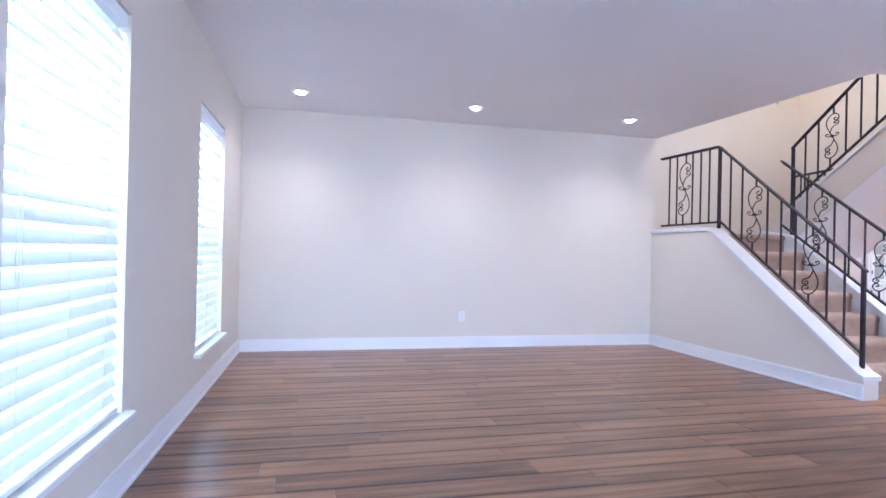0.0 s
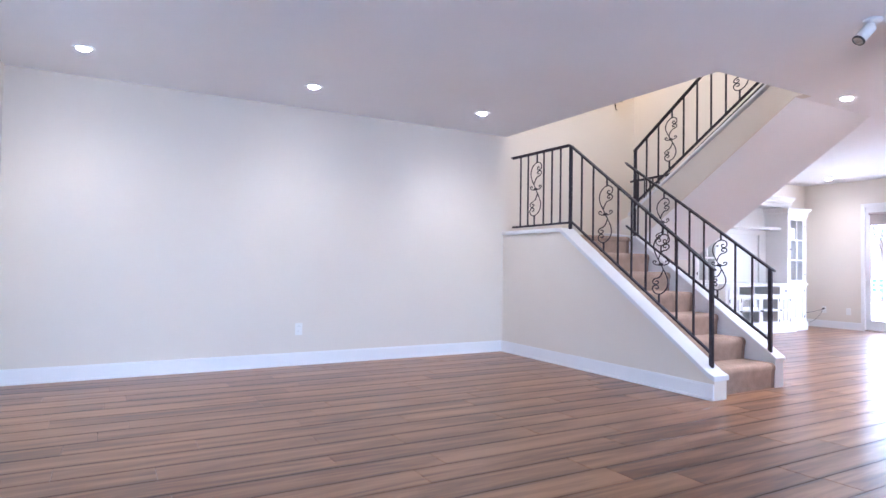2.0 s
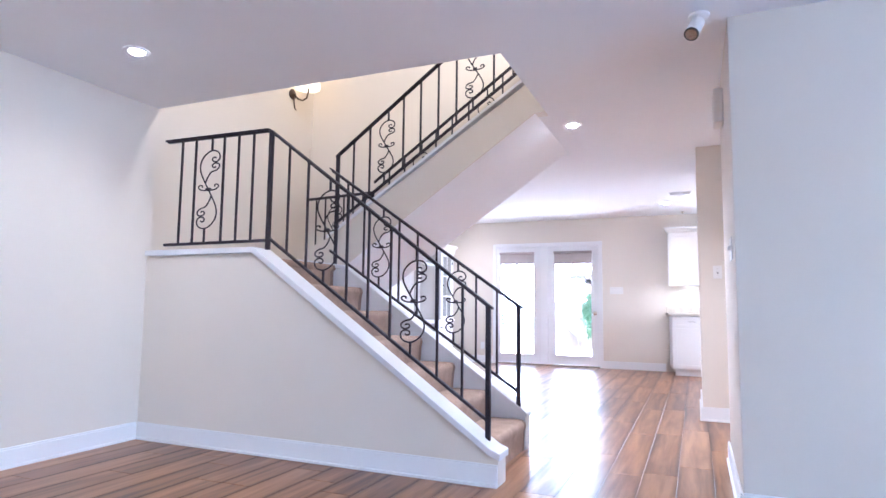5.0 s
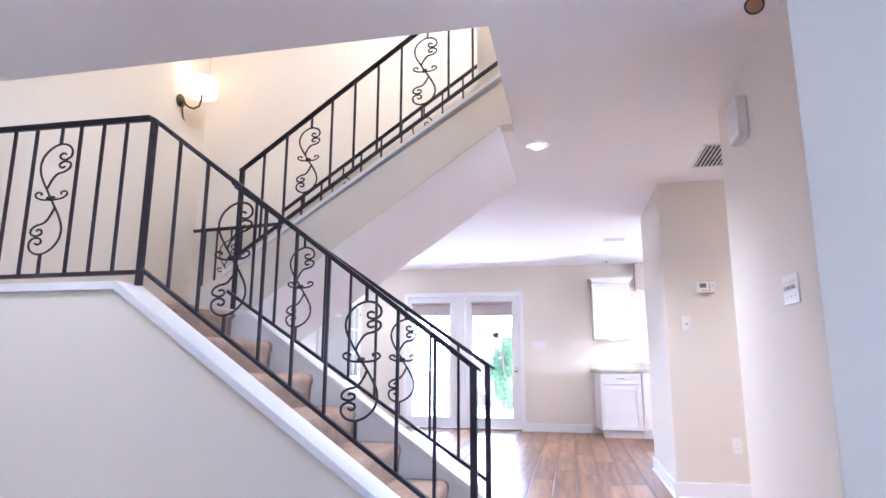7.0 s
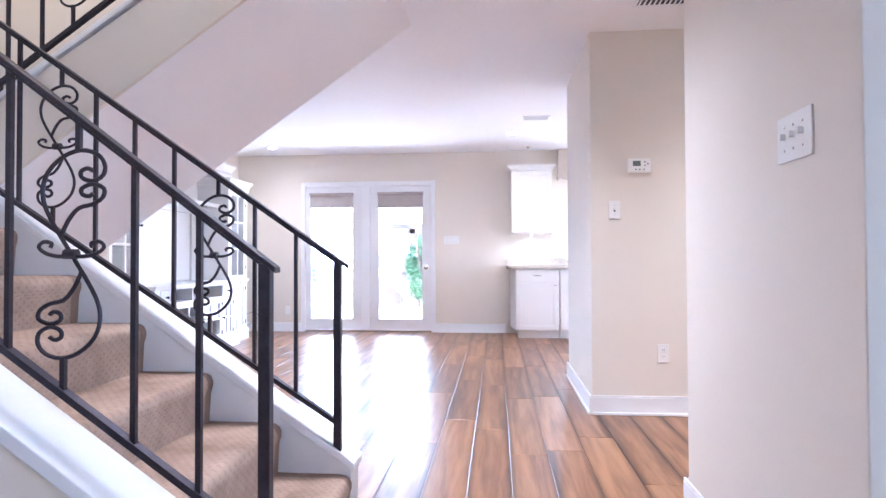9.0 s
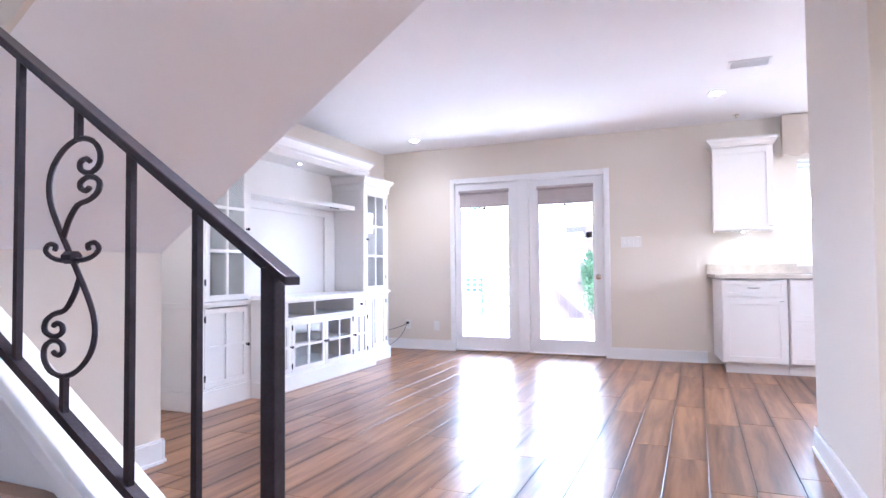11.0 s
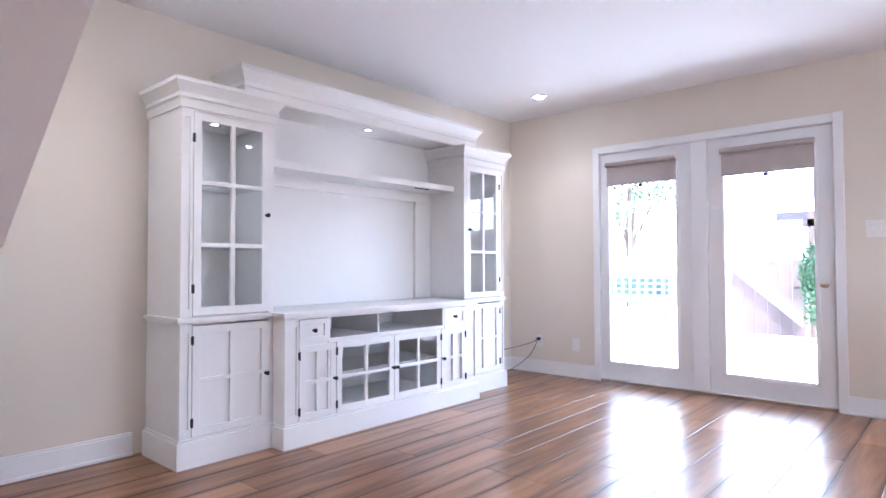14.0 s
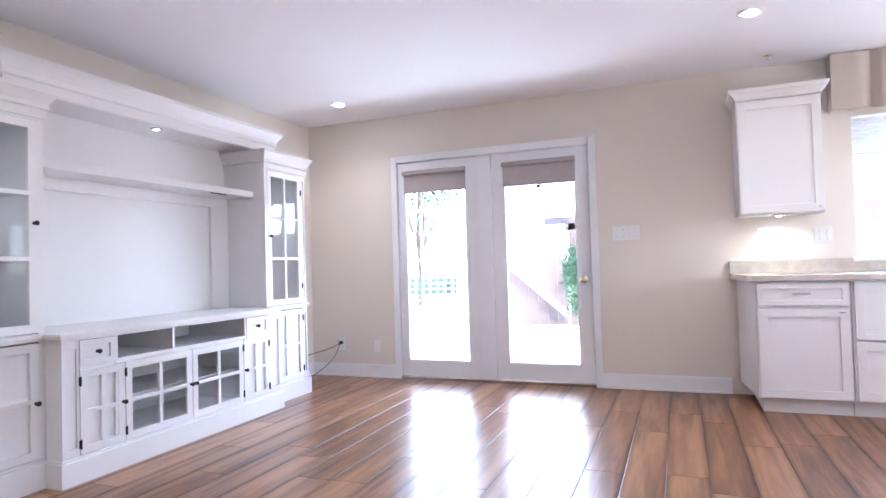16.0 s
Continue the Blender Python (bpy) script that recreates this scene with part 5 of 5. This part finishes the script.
for yy in (2.6, 5.0):
    boxes("post", M_BEAM, [(FX + 0.2, FX + 0.3, yy - 0.05, yy + 0.05, -0.149, 1.659)], p, bevel=0.005)


def leaves(name, label, category, cx, cy, rx, ry, z0, z1, n, size, seed, trunk=None, kindname="foliage"):
    t = thing(name, label, category, (cx, cy, -0.15))
    rr = random.Random(seed)
    bm = bmesh.new()
    lumps = [(rr.uniform(-0.7, 0.7), rr.uniform(-0.7, 0.7), rr.random(), rr.uniform(0.35, 0.7)) for _ in range(14)]
    for _ in range(n):
        l = lumps[rr.randrange(14)]
        d = Vector((rr.gauss(0, 1), rr.gauss(0, 1), rr.gauss(0, 1))).normalized() * l[3] * rr.uniform(0.6, 1.05)
        c = Vector((cx + (l[0] + d.x) * rx, cy + (l[1] + d.y) * ry, z0 + (z1 - z0) * min(1.1, max(0, l[2] + d.z * 0.4))))
        e = Euler((rr.uniform(0, 6.3), rr.uniform(0, 6.3), rr.uniform(0, 6.3))).to_matrix()
        s = size * rr.uniform(0.6, 1.3)
        q = [bm.verts.new(c + e @ Vector(v) * s) for v in ((-0.5, 0, 0), (0, -0.25, 0.08), (0.5, 0, 0), (0, 0.25, 0.08))]
        bm.faces.new(q)
    me = bpy.data.meshes.new(kindname)
    bm.to_mesh(me)
    bm.free()
    me.materials.append(M_LEAF)
    o = new(kindname, me)
    o.parent = t
    o.matrix_parent_inverse = t.matrix_world.inverted()
    if trunk:
        bm = bmesh.new()
        tube(bm, [(cx, cy, -0.149), (cx + 0.05, cy, 0.8), (cx - 0.04, cy + 0.05, 1.8), (cx, cy, z0 + (z1 - z0) * 0.5)], lambda q: trunk * (1 - 0.5 * q), 10)
        for a in range(5):
            tube(bm, [(cx, cy, z0 * 0.8), (cx + 0.5 * rx * math.cos(a * 1.26), cy + 0.5 * ry * math.sin(a * 1.26), z0 + (z1 - z0) * 0.5)], lambda q: trunk * 0.5 * (1 - 0.7 * q), 7)
        part("trunk", bm, M_FENCE, t, smooth=True)
    return t


leaves("hedge", "dense green leafy hedge beside the gate", "hedge", 15.3, 4.94, 0.30, 0.26, -0.1, 1.35, 5000, 0.06, 3, trunk=0.05)
leaves("tree", "leafy green tree behind the fence", "tree", 22.0, 10.6, 1.6, 1.6, 1.8, 4.6, 2200, 0.12, 4, trunk=0.14)
bd = structure("backdrop", material("bright_sky_haze", (0.9, 0.93, 0.96), rough=1.0, emit=((0.86, 0.94, 1.0), 2.6)), [(75.0, 75.5, -90, 110, -0.4, 60)], "bright hazy sky beyond the garden", "sky")
# bench beyond the picket fence
b = thing("garden_bench", "blue painted slatted garden bench beyond the fence", "bench", (17.5, 8.6, -0.149))
for k in range(4):
    boxes("seat_slat", M_BLUE, [(17.2 + 0.11 * k, 17.29 + 0.11 * k, 7.9, 9.3, 0.27, 0.295)], b)
for k in range(3):
    boxes("back_slat", M_BLUE, [(17.66, 17.68, 7.9, 9.3, 0.42 + 0.12 * k, 0.51 + 0.12 * k)], b)
for yy in (7.95, 9.2):
    boxes("leg", M_BLUE, [(17.2, 17.25, yy, yy + 0.05, -0.149, 0.27)], b)
    boxes("leg", M_BLUE, [(17.61, 17.66, yy, yy + 0.05, -0.149, 0.76)], b)

# ---- floor ----
structure("floor_base", M_DARK, [(XW - 0.75, XD + 0.2, -3.2, YF + 0.2, -0.14, -0.031)], "subfloor", "floor")
floor = tagged(boxes("floor", M_FLOOR, [(XW - 0.7, XD + 0.2, -3.2, -0.4, -0.0305, FZ)]), "brown wood laminate plank floor with dark streaked edges", "floor", kind="structure")
PL, PW = 1.22, 0.192


def plank_mesh(bm, x, y, w0, u0):
    g, c = 0.0008, 0.0022
    xs, ys = (x - PL / 2 + g, x + PL / 2 - g), (y - PW / 2 + g, y + PW / 2 - g)
    lo = [(xs[0], ys[0]), (xs[1], ys[0]), (xs[1], ys[1]), (xs[0], ys[1])]
    hi = [(xs[0] + c, ys[0] + c), (xs[1] - c, ys[0] + c), (xs[1] - c, ys[1] - c), (xs[0] + c, ys[1] - c)]
    a = [bm.verts.new((p, q, -0.008)) for p, q in lo]
    m = [bm.verts.new((p, q, -0.0012)) for p, q in lo]
    b = [bm.verts.new((p, q, 0.0)) for p, q in hi]
    uv = bm.loops.layers.uv.get("UVMap") or bm.loops.layers.uv.new("UVMap")
    faces = [bm.faces.new(b)]
    for k in range(4):
        faces.append(bm.faces.new((a[k], a[(k + 1) % 4], m[(k + 1) % 4], m[k])))
        faces.append(bm.faces.new((m[k], m[(k + 1) % 4], b[(k + 1) % 4], b[k])))
    for f in faces:
        for l in f.loops:
            l[uv].uv = ((l.vert.co.x - x) + PL / 2, (l.vert.co.y - y) / PW + 0.5)


rows = []
r = random.Random(5)
yy = -0.30
while yy < YF + 0.1:
    off = r.uniform(0, PL)
    x = XW - 0.5 - off + PL / 2
    while x - PL / 2 < XD:
        if x + PL / 2 > XW - (YB - yy) * SKEW and not (yy > YB + 0.1 and x + PL / 2 < XS):
            rows.append((x, yy))
        x += PL
    yy += PW
near = sorted(rows, key=lambda p: max(0, abs(p[0] - 5.5) - 4.5) * 0.5 + abs(p[1] - 3.9))
near_set = near[:300]
bm = bmesh.new()
plank_mesh(bm, 0, 0, 0, 0)
me = bpy.data.meshes.new("plank")
bm.to_mesh(me)
bm.free()
me.materials.append(M_FLOOR)
for x, y in near_set:
    p = new("plank", me)
    p.location = (x, y, FZ)
    p.parent = floor
bm = bmesh.new()
for x, y in near[300:]:
    plank_mesh(bm, x, y, 0, 0)
me2 = bpy.data.meshes.new("planks_far")
bm.to_mesh(me2)
bm.free()
me2.materials.append(M_FLOOR)
pf = new("planks_far", me2)
pf.parent = floor
pf.location = (0, 0, FZ)
tagged(pf, kind="stuff")
